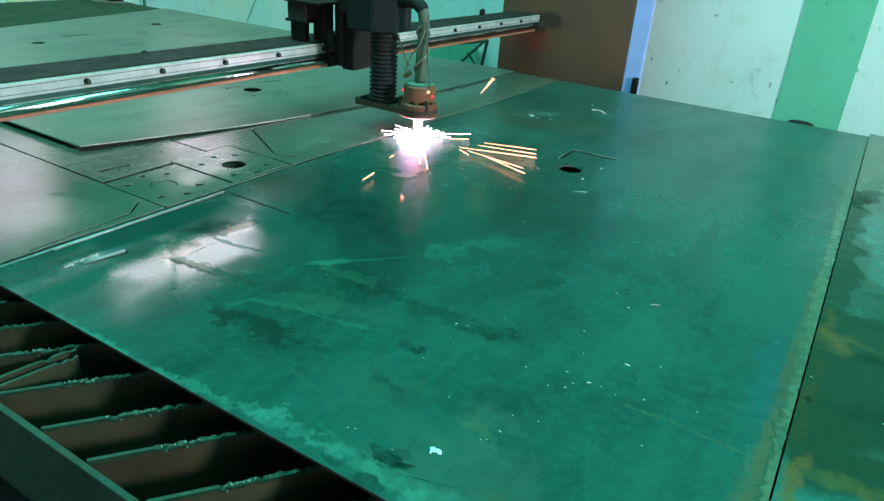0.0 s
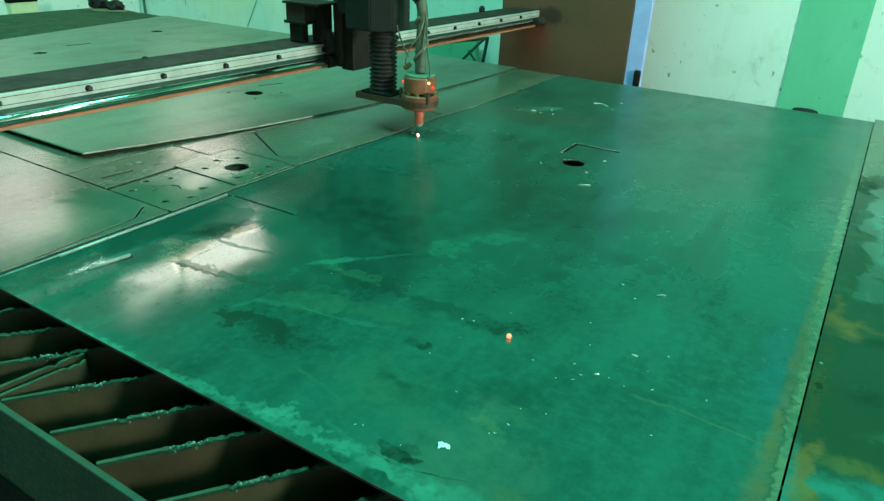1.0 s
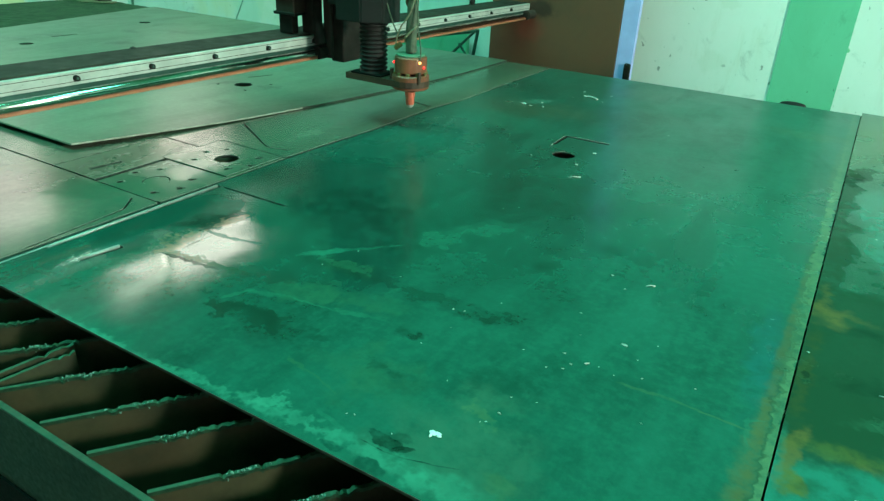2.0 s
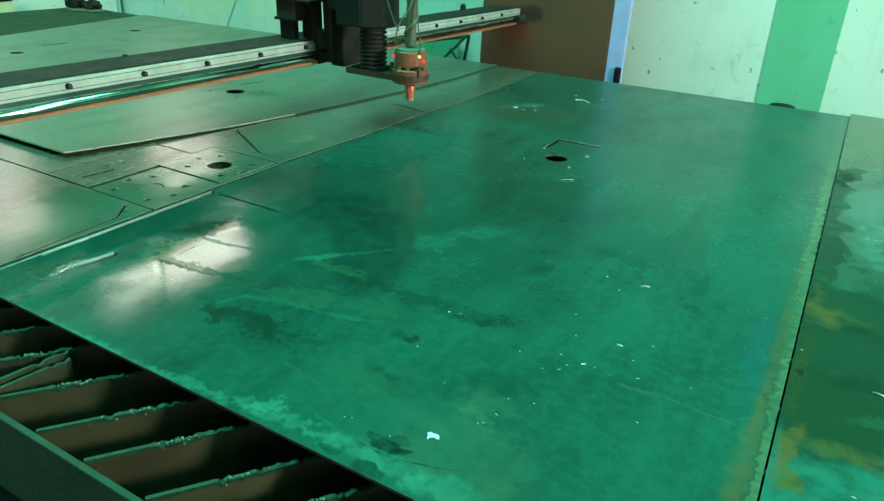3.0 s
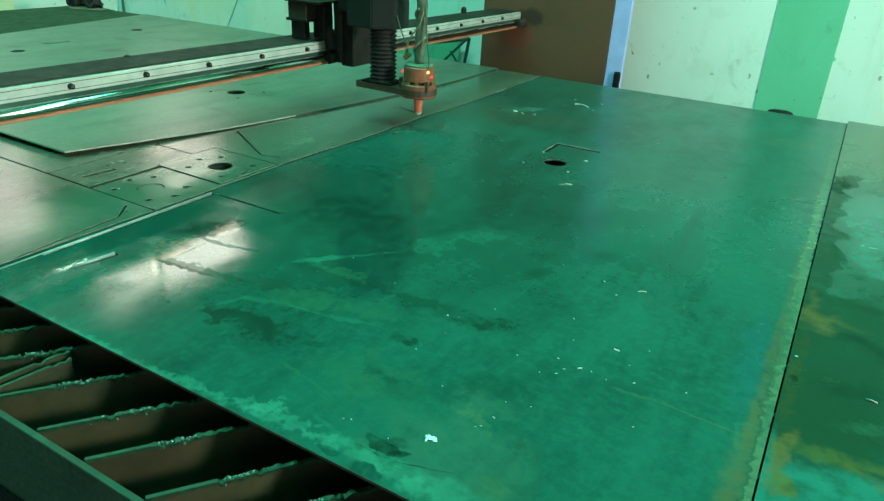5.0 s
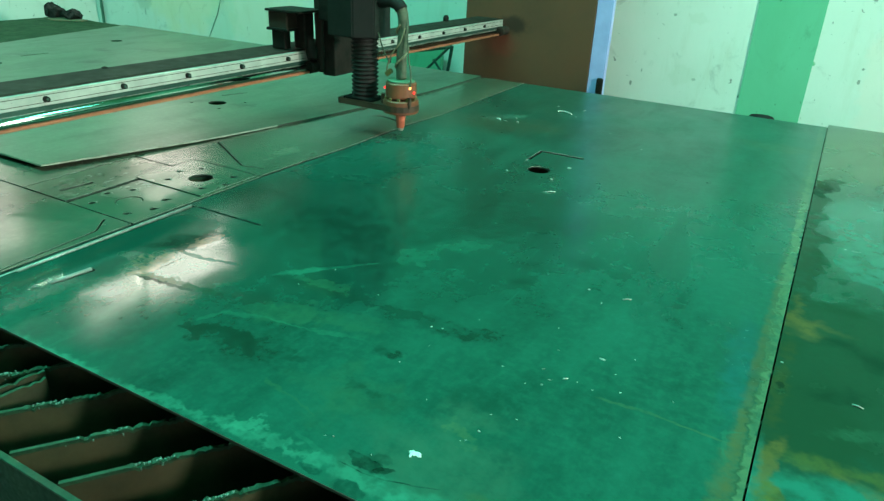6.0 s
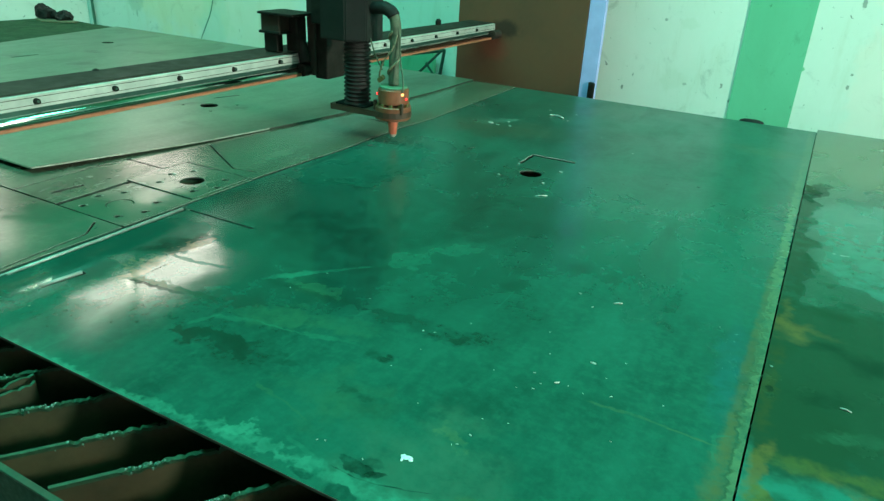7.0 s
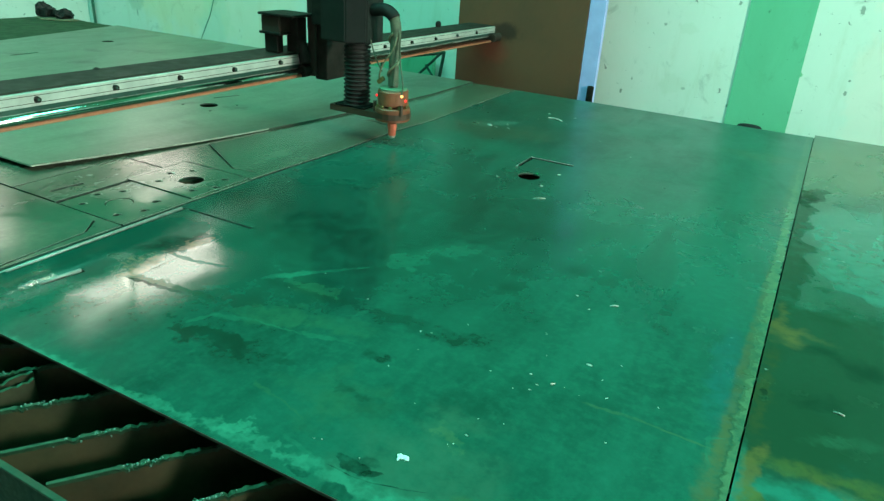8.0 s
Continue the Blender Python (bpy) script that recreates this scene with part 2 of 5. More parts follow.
# dried dark patches
MAIN_DARK = [
    stain(-0.851, 0.170, 0.0392, 0.0179, -17, DARK, 0.9, 0, 0.9, 0.7, 40),
    stain(-0.773, 0.169, 0.0660, 0.0282, -4, DARK, 0.8, 0, 1.1, 0.8, 36),
    stain(-0.707, 0.179, 0.0473, 0.0259, 14, DARK, 0.6, 0, 1.2, 0.8, 36),
    stain(-0.651, 0.188, 0.0158, 0.0067, 25, DARK, 0.5, 0.05, 1.2, 0.6, 30),
    stain(-0.724, 0.141, 0.0454, 0.0205, 17, DARK, 0.3, 0, 1.0, 0.6, 30),
    stain(-0.831, 0.386, 0.0397, 0.0095, 4, DARK, 0.5, 0.05, 1.2, 0.6, 30),
    stain(-0.741, 0.390, 0.0580, 0.0101, 1, DARK, 0.6, 0.05, 1.2, 0.6, 30),
    stain(-0.607, 0.402, 0.0946, 0.0213, 1, DARK, 0.55, 0.02, 1.0, 0.7, 24),
    stain(-0.458, 0.402, 0.0480, 0.0214, 14, DARK, 0.8, 0.02, 1.1, 0.8, 36),
    stain(-0.530, 0.282, 0.0128, 0.0106, 22, DARK, 0.8, 0.02, 1.2, 0.9, 50),
    stain(-0.552, 0.280, 0.0137, 0.0097, 12, DARK, 0.5, 0.05, 1.2, 0.6, 30),
    stain(-0.532, 0.186, 0.0103, 0.0107, 9, DARK, 0.5, 0.02, 1.2, 0.9, 50),
    stain(-0.500, 0.183, 0.0141, 0.0068, -11, DARK, 0.5, 0.02, 1.2, 0.9, 50),
    stain(-0.460, 0.631, 0.0286, 0.0325, 17, DARK, 0.55, 0.03, 0.9, 0.6, 30),
    stain(-0.366, 0.787, 0.0238, 0.0164, 35, DARK, 0.55, 0.05, 1.2, 0.6, 30),
    stain(-0.410, 0.786, 0.0255, 0.0161, 9, DARK, 0.4, 0.05, 1.2, 0.6, 30),
    stain(-0.467, 0.708, 0.0424, 0.0207, 9, DARK, 0.35, 0.05, 1.2, 0.6, 30),
    stain(-0.313, 0.770, 0.0224, 0.0178, -13, DARK, 0.3, 0.05, 1.2, 0.6, 30),
    stain(-0.169, 0.646, 0.0158, 0.0150, -28, DARK, 0.3, 0.05, 1.2, 0.6, 30),
    stain(-0.172, 0.709, 0.0127, 0.0092, 24, DARK, 0.25, 0.05, 1.2, 0.6, 30),
    stain(-0.425, 0.058, 0.0253, 0.0102, -7, DARK, 0.8, 0.05, 0.3, 0.5, 30),
    stain(-0.394, 0.059, 0.0166, 0.0052, 29, DARK, 0.8, 0.05, 0.3, 0.5, 30),
    stain(-0.416, 0.072, 0.0183, 0.0084, 12, DARK, 0.45, 0.05, 0.9, 0.5, 30),
    stain(-0.472, 0.166, 0.0373, 0.0242, 10, DARK, 0.25, 0.05, 1, 0.6, 30),
    stain(-0.364, 0.251, 0.0538, 0.0288, 19, DARK, 0.25, 0.05, 1, 0.6, 30),
]
# scratches and tide lines
MAIN_LINES = [
    stain(-0.434, 0.042, 0.0193, 0.0012, -3, DARK, 0.9, 0.05, 0.3, 0.2, 30),
    stain(-0.400, 0.043, 0.0194, 0.0012, 8, DARK, 0.9, 0.05, 0.3, 0.2, 30),
    stain(-0.368, 0.051, 0.0176, 0.0012, 17, DARK, 0.9, 0.05, 0.3, 0.2, 30),
    stain(-0.339, 0.060, 0.0209, 0.0012, 22, DARK, 0.5, 0.05, 0.3, 0.2, 30),
    stain(-0.834, 0.435, 0.0482, 0.0105, 50, PALE, 0.9, 0.1, 0.8, 0.3, 30),
    stain(-0.771, 0.505, 0.0631, 0.0051, 48, PALE, 0.45, 0.1, 1, 0.3, 30),
    stain(-0.854, 0.216, 0.0247, 0.0048, 65, PALE, 0.5, 0.05, 0.9, 0.6, 30),
    stain(-0.808, 0.246, 0.0441, 0.0070, 20, PALE, 0.4, 0.05, 0.9, 0.6, 30),
    stain(-0.731, 0.263, 0.0462, 0.0023, 6, PALE, 0.6, 0.05, 0.9, 0.6, 30),
    stain(-0.652, 0.278, 0.0451, 0.0060, 16, PALE, 0.5, 0.05, 0.9, 0.6, 30),
    stain(-0.630, 0.120, 0.0224, 0.0043, -11, (0.04, 0.125, 0.06), 0.4, 0.05, 0.7, 0.7, 30),
    stain(-0.580, 0.109, 0.0371, 0.0016, -16, (0.04, 0.125, 0.06), 0.35, 0.05, 0.7, 0.7, 30),
    stain(-0.512, 0.051, 0.0284, 0.0030, -10, PALE, 0.5, 0.05, 0.7, 0.4, 30),
    stain(-0.166, 0.354, 0.0486, 0.0034, 3, (0.06, 0.12, 0.06), 0.5, 0.1, 0.8, 0.4, 30),
    stain(-0.079, 0.352, 0.0462, 0.0025, -4, (0.06, 0.12, 0.06), 0.7, 0.1, 0.8, 0.4, 30),
]
# pale and rusty clouds
MAIN_PALE = [
    stain(-0.757, 0.403, 0.0598, 0.0206, 0, (0.03, 0.12, 0.065), 0.6, 0.05, 0.8, 0.6, 30),
    stain(-0.688, 0.617, 0.0424, 0.0333, 46, PALE, 0.5, 0.06, 0.7, 0.5, 20),
    stain(-0.639, 0.711, 0.0734, 0.0304, 35, PALE, 0.45, 0.06, 0.9, 0.6, 20),
    stain(-0.757, 0.299, 0.0692, 0.0311, 17, (0.032, 0.125, 0.07), 0.55, 0.03, 0.8, 0.7, 24),
    stain(-0.653, 0.318, 0.0607, 0.0346, 18, (0.032, 0.125, 0.07), 0.4, 0.03, 0.8, 0.7, 24),
    stain(-0.644, 0.377, 0.0212, 0.0060, 70, PALE, 0.5, 0.05, 0.9, 0.8, 30),
    stain(-0.356, 0.125, 0.0773, 0.0833, 33, (0.052, 0.130, 0.088), 0.5, 0.06, 1.4, 0.8, 18),
    stain(-0.351, 0.176, 0.0257, 0.0105, -35, (0.085, 0.15, 0.07), 0.45, 0.1, 1, 1.2, 60),
    stain(-0.265, 0.071, 0.0205, 0.0142, -9, (0.07, 0.13, 0.06), 0.4, 0.1, 1.2, 0.8, 30),
    stain(-0.530, 0.152, 0.0681, 0.0457, 3, (0.04, 0.12, 0.06), 0.35, 0.05, 1.2, 0.8, 30),
]
# rubbed front edge
MAIN_SCUFFS = [
    stain(-0.784, 0.002, 0.0398, 0.0062, 4, (0.05, 0.24, 0.17), 0.62, 0.1, 1.3, 0.9, 40),
    stain(-0.706, 0.012, 0.0625, 0.0064, 2, (0.05, 0.24, 0.17), 0.62, 0.1, 1.3, 0.9, 40),
    stain(-0.614, 0.020, 0.0456, 0.0110, 1, (0.05, 0.24, 0.17), 0.7, 0.1, 1.3, 1.0, 40),
    stain(-0.522, 0.026, 0.0651, 0.0102, -3, (0.05, 0.24, 0.17), 0.6, 0.1, 1, 1.0, 40),
    stain(-0.399, 0.027, 0.0772, 0.0138, -6, (0.05, 0.24, 0.17), 0.6, 0.1, 1.2, 0.6, 24),
    stain(-0.327, 0.037, 0.0536, 0.0190, 2, (0.05, 0.24, 0.17), 0.45, 0.1, 1.2, 0.6, 24),
    stain(-0.601, 0.035, 0.0233, 0.0119, 27, (0.05, 0.24, 0.17), 0.7, 0.1, 0.8, 1.1, 60),
    stain(-0.965, -0.003, 0.1427, 0.0098, 1, (0.05, 0.24, 0.17), 0.75, 0.1, 1.2, 0.5, 30),
    stain(-0.477, 0.013, 0.0164, 0.0072, -6, STEEL_D, 0.8, 0.05, 0.4, 0.4, 30),
    stain(-0.416, 0.008, 0.0217, 0.0122, -2, STEEL_D, 0.9, 0.05, 0.4, 0.4, 30),
]
# crusts and rust by the cut-outs
MAIN_CRUSTS = [
    stain(-1.24, 0.33, 0.045, 0.12, 0, STEEL_D, 0.85, 0.4, 0.5, 0.35, 14),
    stain(-1.195, 0.41, 0.075, 0.10, 0, STEEL_D, 0.9, 0.4, 0.7, 0.3, 16),
    stain(-1.122, 0.415, 0.0720, 0.0400, 62, DARK, 0.85, 0.45, 0.4, 0.4, 26),
    stain(-1.060, 0.363, 0.0351, 0.0050, 2, STEEL_D, 0.9, 0.45, 0.7, 0.5, 36),
    stain(-0.994, 0.376, 0.0421, 0.0048, 12, STEEL_D, 0.75, 0.4, 0.8, 0.5, 36),
    stain(-1.038, 0.257, 0.0609, 0.0100, 8, (0.09, 0.08, 0.05), 0.9, 0.38, 0.8, 0.8, 40),
    stain(-0.931, 0.271, 0.0560, 0.0065, 6, (0.02, 0.06, 0.035), 0.85, 0.4, 0.9, 0.7, 40),
    stain(-1.026, 0.248, 0.0650, 0.0055, 6, DARK, 1.0, 0.45, 0.3, 0.6, 40),
    stain(-1.072, 0.313, 0.0405, 0.0015, 91, (0.05, 0.04, 0.025), 0.85, 0.2, 0.4, 0.5, 40),
    stain(-1.095, 0.317, 0.0111, 0.0145, 14, (0.05, 0.04, 0.025), 0.6, 0.3, 0.5, 1, 60),
    stain(-0.849, 0.292, 0.0434, 0.0183, 20, DARK, 0.5, 0.2, 0.7, 0.9, 36),
    stain(-1.190, 0.228, 0.060, 0.050, 13, STEEL_D, 0.8, 0.4, 0.7, 0.4, 16),
    stain(-1.105, 0.297, 0.0468, 0.0246, 92, (0.24, 0.13, 0.08), 0.7, 0.08, 0.8, 0.9, 45),
    stain(-1.095, 0.422, 0.0356, 0.0164, 71, (0.22, 0.12, 0.08), 0.7, 0.08, 0.4, 0.9, 45),
]
# mill edge: pale strip, rust and blue heat tint
MAIN_EDGE = [
    stain(-0.045, 0.55, 0.022, 0.16, 3, (0.012, 0.12, 0.13), 0.5, 0.0, 1.0),
    stain(-0.0220, 0.62, 0.0070, 0.50, 0, OCHRE, 0.48, 0.1, 1.3, 0.12, 14),
    stain(-0.0240, 0.26, 0.0140, 0.16, 0, OCHRE, 0.42, 0.1, 1.3, 0.25, 16),
    stain(-0.0290, 1.70, 0.0060, 0.30, 0, OCHRE, 0.28, 0.1, 1.3, 0.25, 16),
    stain(-0.0090, 0.9, 0.0095, 1.05, 0.5, (0.10, 0.155, 0.088), 1.0, 0.1, 0.4, 0.12, 20),
    stain(-0.012, 0.50, 0.0035, 0.35, 0, (0.03, 0.06, 0.03), 0.6, 0.1, 0.8, 0.5, 30),
    stain(-0.012, 2.0, 0.012, 0.55, 0.6, (0.085, 0.125, 0.070), 0.65, 0.1, 0.8, 0.12, 20),
    stain(-0.14, 2.05, 0.12, 0.05, 0, OCHRE, 0.25, 0.1, 1.0),
    stain(-0.036, 0.345, 0.0030, 0.030, 8, PALE, 0.5, 0.1, 0.8, 0.8, 42),
    stain(-0.030, 0.375, 0.0120, 0.0030, 35, PALE, 0.5, 0.1, 0.8, 0.8, 42),
]
MAIN_STAINS_AND_REFLECTIONS = MAIN_BROAD + MAIN_PALE + MAIN_DARK + MAIN_LINES + MAIN_SCUFFS + MAIN_CRUSTS + MAIN_EDGE
WET = (0.016, 0.052, 0.028)
RIGHT_STAINS = [
    stain(0.36, 1.28, 0.31, 0.42, 0, (0.035, 0.16, 0.125), 0.85, -0.05, 0.25, 0.16, 16),
    stain(0.11, 0.62, 0.20, 0.27, 0, WET, 0.85, 0.40, 0.4, 0.25, 12),
    stain(0.05, 0.46, 0.09, 0.10, 0, WET, 0.7, 0.40, 0.5, 0.3, 12),
    stain(0.010, 1.18, 0.038, 0.50, 0, WET, 1.0, 0.40, 0.4, 0.35, 16),
    stain(0.030, 1.68, 0.034, 0.10, -15, (0.008, 0.030, 0.017), 1.0, 0.40, 0.4, 0.5, 20),
    stain(0.047, 1.11, 0.012, 0.05, 20, WET, 0.8, 0.40, 0.5, 0.6, 28),
    stain(0.090, 0.865, 0.050, 0.018, -5, WET, 0.8, 0.40, 0.6, 0.7, 20),
    stain(0.085, 1.01, 0.020, 0.012, 10, WET, 0.5, 0.40, 0.8, 0.9, 28),
    stain(0.16, 0.70, 0.09, 0.03, -10, DARK, 0.45, 0.40, 0.9, 0.7, 16),
    stain(0.09, 0.55, 0.05, 0.02, 15, DARK, 0.4, 0.40, 1.0, 0.7, 16),
    stain(0.13, 0.47, 0.05, 0.010, 25, (0.03, 0.10, 0.06), 0.5, 0.0, 1.0, 0.7, 16),
    stain(0.030, 0.755, 0.034, 0.030, 0, OCHRE, 0.8, 0.1, 1.1, 0.6, 16),
    stain(0.018, 0.83, 0.010, 0.060, 0, OCHRE, 0.5, 0.1, 1.2, 0.6, 16),
    stain(0.062, 0.775, 0.035, 0.010, -8, OCHRE, 0.35, 0.1, 1.4, 0.6, 16),
    stain(0.014, 0.52, 0.012, 0.14, 0, (0.06, 0.065, 0.02), 0.45, 0.1, 1.2, 0.6, 14),
    stain(0.10, 0.22, 0.16, 0.125, 8, (0.020, 0.16, 0.125), 0.85, -0.03, 0.25, 0.12, 16),
    stain(0.007, 0.30, 0.007, 0.10, 0, (0.020, 0.16, 0.125), 0.7, -0.03, 0.6, 0.2, 16),
    stain(0.100, 0.372, 0.085, 0.016, 8, (0.10, 0.11, 0.03), 0.6, 0.1, 1.2, 0.5, 20),
    stain(0.130, 0.352, 0.040, 0.008, -25, OCHRE, 0.45, 0.1, 1.2, 0.5, 20),
    stain(0.021, 0.345, 0.010, 0.060, -8, OCHRE, 0.8, 0.1, 0.9, 0.45, 20),
    stain(0.027, 0.285, 0.015, 0.024, 0, (0.12, 0.11, 0.025), 0.85, 0.1, 0.7, 0.5, 28),
    stain(0.049, 0.290, 0.012, 0.016, 0, WET, 0.5, 0.40, 1.0, 0.5, 28),
    stain(0.016, 0.545, 0.005, 0.012, 0, DARK, 0.8, 0.40, 0.5, 0.6, 42),
    stain(0.3, 2.2, 0.5, 0.34, 0, (0.11, 0.12, 0.055), 0.75, 0.1, 0.9, 0.35, 5),
    stain(0.06, 2.25, 0.09, 0.06, 20, (0.13, 0.12, 0.04), 0.4, 0.1, 1.0, 0.6, 9),
]
LEFT_STAINS = [
    stain(-1.40, 0.46, 0.13, 0.065, 10, (0.035, 0.095, 0.058), 0.75, 0.36, 0.7, 0.4, 16),
    stain(-1.345, 0.60, 0.035, 0.10, -8, (0.035, 0.090, 0.052), 0.8, 0.36, 0.8, 0.5, 20),
    stain(-1.48, 0.35, 0.10, 0.05, 0, (0.035, 0.095, 0.058), 0.6, 0.36, 0.9, 0.5, 16),
    stain(-1.48, 0.52, 0.05, 0.03, 20, (0.04, 0.09, 0.055), 0.5, 0.2, 1.0, 0.6, 28),
    stain(-1.33, 0.55, 0.06, 0.45, 0, (0.03, 0.085, 0.055), 0.6, 0.1, 0.8),
    stain(-1.45, 0.33, 0.25, 0.06, 0, (0.04, 0.10, 0.065), 0.5, 0.1, 0.9),
    stain(-1.33, 1.30, 0.10, 0.22, 0, (0.055, 0.045, 0.03), 0.6, 0.1, 1.0),
    stain(-1.9, 1.42, 0.2, 0.1, 0, (0.05, 0.09, 0.06), 0.35, 0.1, 1.0),
]
SMUDGE = (0.03, 0.04, 0.025)
SPRUNG_STAINS = [
    stain(-2.07, 1.30, 0.05, 0.02, 60, SMUDGE, 1.00, 0.1, 0.9, 0.7, 40),
    stain(-1.90, 1.36, 0.05, 0.025, 20, SMUDGE, 0.80, 0.1, 0.9, 0.7, 40),
    stain(-1.86, 1.10, 0.04, 0.02, 0, SMUDGE, 0.56, 0.1, 1.2, 0.7, 40),
    stain(-3.30, 1.80, 0.05, 0.03, 0, SMUDGE, 0.96, 0.1, 0.9, 0.8, 30),
    stain(-3.05, 1.55, 0.06, 0.03, 30, SMUDGE, 0.96, 0.1, 0.9, 0.8, 30),
    stain(-3.45, 1.45, 0.07, 0.03, 30, SMUDGE, 0.80, 0.1, 0.9, 0.8, 30),
    stain(-3.10, 1.95, 0.12, 0.04, 20, SMUDGE, 0.56, 0.1, 1.2, 0.8, 24),
    stain(-3.45, 1.30, 0.09, 0.03, 10, SMUDGE, 0.64, 0.1, 1.2, 0.8, 24),
    stain(-2.60, 1.45, 0.10, 0.03, 20, SMUDGE, 0.56, 0.1, 1.2, 0.8, 24),
    stain(-2.85, 1.85, 0.05, 0.03, 30, SMUDGE, 0.72, 0.1, 0.9, 0.8, 30),
    stain(-2.55, 0.75, 0.05, 0.02, 30, SMUDGE, 0.64, 0.1, 1.2, 0.8, 30),
]
MAIN_STEEL = sheet_steel("main_sheet_steel", STEEL_D, STEEL_L, 0.215, MAIN_STAINS_AND_REFLECTIONS)
RIGHT_STEEL = sheet_steel("wet_stained_steel", (0.008, 0.045, 0.030), (0.02, 0.085, 0.055), 0.22, RIGHT_STAINS)
LEFT_STEEL = sheet_steel("brushed_sheet_steel", (0.078, 0.088, 0.060), (0.120, 0.126, 0.088), 0.20, LEFT_STAINS)
SPRUNG_STEEL = sheet_steel("matt_sheet_steel", (0.080, 0.112, 0.076), (0.122, 0.160, 0.110), 0.33, SPRUNG_STAINS)
BEAM_DARK = metal("dark_beam_steel", (0.026, 0.017, 0.014), (0.046, 0.030, 0.024), 0.7, 0.0, 3, spec=0.12)
RAIL_WHITE = metal("ground_rail_steel", (0.46, 0.41, 0.39), (0.62, 0.55, 0.52), 0.34, 0.3, 20)
NEAR_BLACK = metal("near_black_steel", (0.004, 0.004, 0.004), (0.009, 0.008, 0.007), 0.8, 0.0, 30, spec=0.05)
RAIL_DARK = metal("shade_dark_rail_steel", (0.010, 0.014, 0.008), (0.024, 0.028, 0.017), 0.6, 0.0, 12, spec=0.2)
BED_GREY = metal("dark_teal_steel", (0.02, 0.055, 0.042), (0.04, 0.085, 0.068), 0.4, 0.2, 25)
CHROME = metal("polished_bar", (0.46, 0.45, 0.42), (0.60, 0.58, 0.55), 0.10, 1.0, 0.6)
ORANGE = metal("red_oxide_paint", (0.36, 0.125, 0.065), (0.45, 0.17, 0.09), 0.5, 0.0, 25)
BLACK = metal("black_machine_paint", (0.009, 0.006, 0.005), (0.020, 0.013, 0.011), 0.55, 0.0, 30, spec=0.15)
BOX_GREY = metal("dark_grey_housing", (0.009, 0.009, 0.008), (0.015, 0.014, 0.013), 0.5, 0.0, 6, spec=0.2)
RUBBER = metal("black_rubber", (0.010, 0.008, 0.008), (0.020, 0.016, 0.015), 0.6, 0.0, 40, spec=0.2)
BRACKET = metal("brown_bracket_steel", (0.048, 0.020, 0.012), (0.080, 0.033, 0.019), 0.5, 0.1, 30)
TORCH_BROWN = metal("brown_torch_body", (0.18, 0.046, 0.022), (0.27, 0.072, 0.034), 0.4, 0.1, 30)
COPPER = metal("heated_copper", (0.62, 0.12, 0.07), (0.80, 0.18, 0.11), 0.36, 0.3, 40)
BRASS = metal("worn_brass", (0.16, 0.12, 0.05), (0.26, 0.19, 0.08), 0.4, 0.5, 40)
HOSE = metal("dusty_hose_sleeve", (0.055, 0.062, 0.040), (0.10, 0.105, 0.068), 0.7, 0.0, 60)
CABLE = metal("pale_cable", (0.16, 0.13, 0.08), (0.22, 0.18, 0.11), 0.6, 0.0, 60)
BROWN_PLATE = metal("rusty_brown_plate", (0.10, 0.042, 0.026), (0.15, 0.064, 0.037), 0.45, 0.1, 3, 0.5, (0.14, 0.04, 0.022), 0.4, [((0.0, 1.41, 0.855), (0.09, 9, 0.07), (0.26, 0.045, 0.03), 0.4), ((0.05, 1.41, 0.96), (0.10, 9, 0.05), (0.03, 0.014, 0.01), 0.85)])
BLUE = metal("blue_paint", (0.36, 0.34, 0.66), (0.42, 0.40, 0.74), 0.45, 0.0, 12)
SLAT = metal("rusty_slat_steel", (0.028, 0.026, 0.013), (0.068, 0.058, 0.028), 0.65, 0.1, 12, 0.6, (0.052, 0.028, 0.014), 0.3)
SLAG = metal("lit_slag_edge", (0.010, 0.036, 0.018), (0.028, 0.078, 0.042), 0.5, 0.3, 90)
FRAME = metal("table_frame_steel", (0.008, 0.035, 0.017), (0.018, 0.068, 0.034), 0.5, 0.2, 25, 0.5, (0.07, 0.035, 0.02))
# cut walls: the shade inside kerfs and holes put into the colour
CUT_EDGE = metal("shaded_cut_edge", (0.02, 0.026, 0.02), (0.05, 0.058, 0.048), 0.5, 0.1, 60)
# top rim of each cut: the light along its edge put into the colour
CUT_RIM = metal("lit_cut_rim", (0.22, 0.23, 0.19), (0.36, 0.37, 0.32), 0.4, 0.2, 60)
SLOT_PALE = metal("pale_slot_steel", (0.20, 0.20, 0.185), (0.32, 0.31, 0.29), 0.4, 0.2, 60)
CHIP = metal("pale_steel_chip", (0.40, 0.36, 0.33), (0.60, 0.55, 0.5), 0.4, 0.3, 120)
SCALE_DARK = metal("dark_scale_flake", (0.02, 0.03, 0.025), (0.05, 0.06, 0.05), 0.5, 0.3, 120)
LED_RED = glow("red_led", (1.0, 0.02, 0.02), 2.2)
LED_AMBER = glow("amber_led", (1.0, 0.45, 0.12), 2.6)
ARC_GLOW = glow("white_arc", (1.0, 0.72, 0.88), 230)
SPARK_HOT = glow("white_hot_spark", (1.0, 0.62, 0.60), 14)
SPARK_GLOW = glow("orange_spark", (1.0, 0.36, 0.17), 5.5)
EMBER_GLOW = glow("red_ember", (1.0, 0.13, 0.06), 4.5)


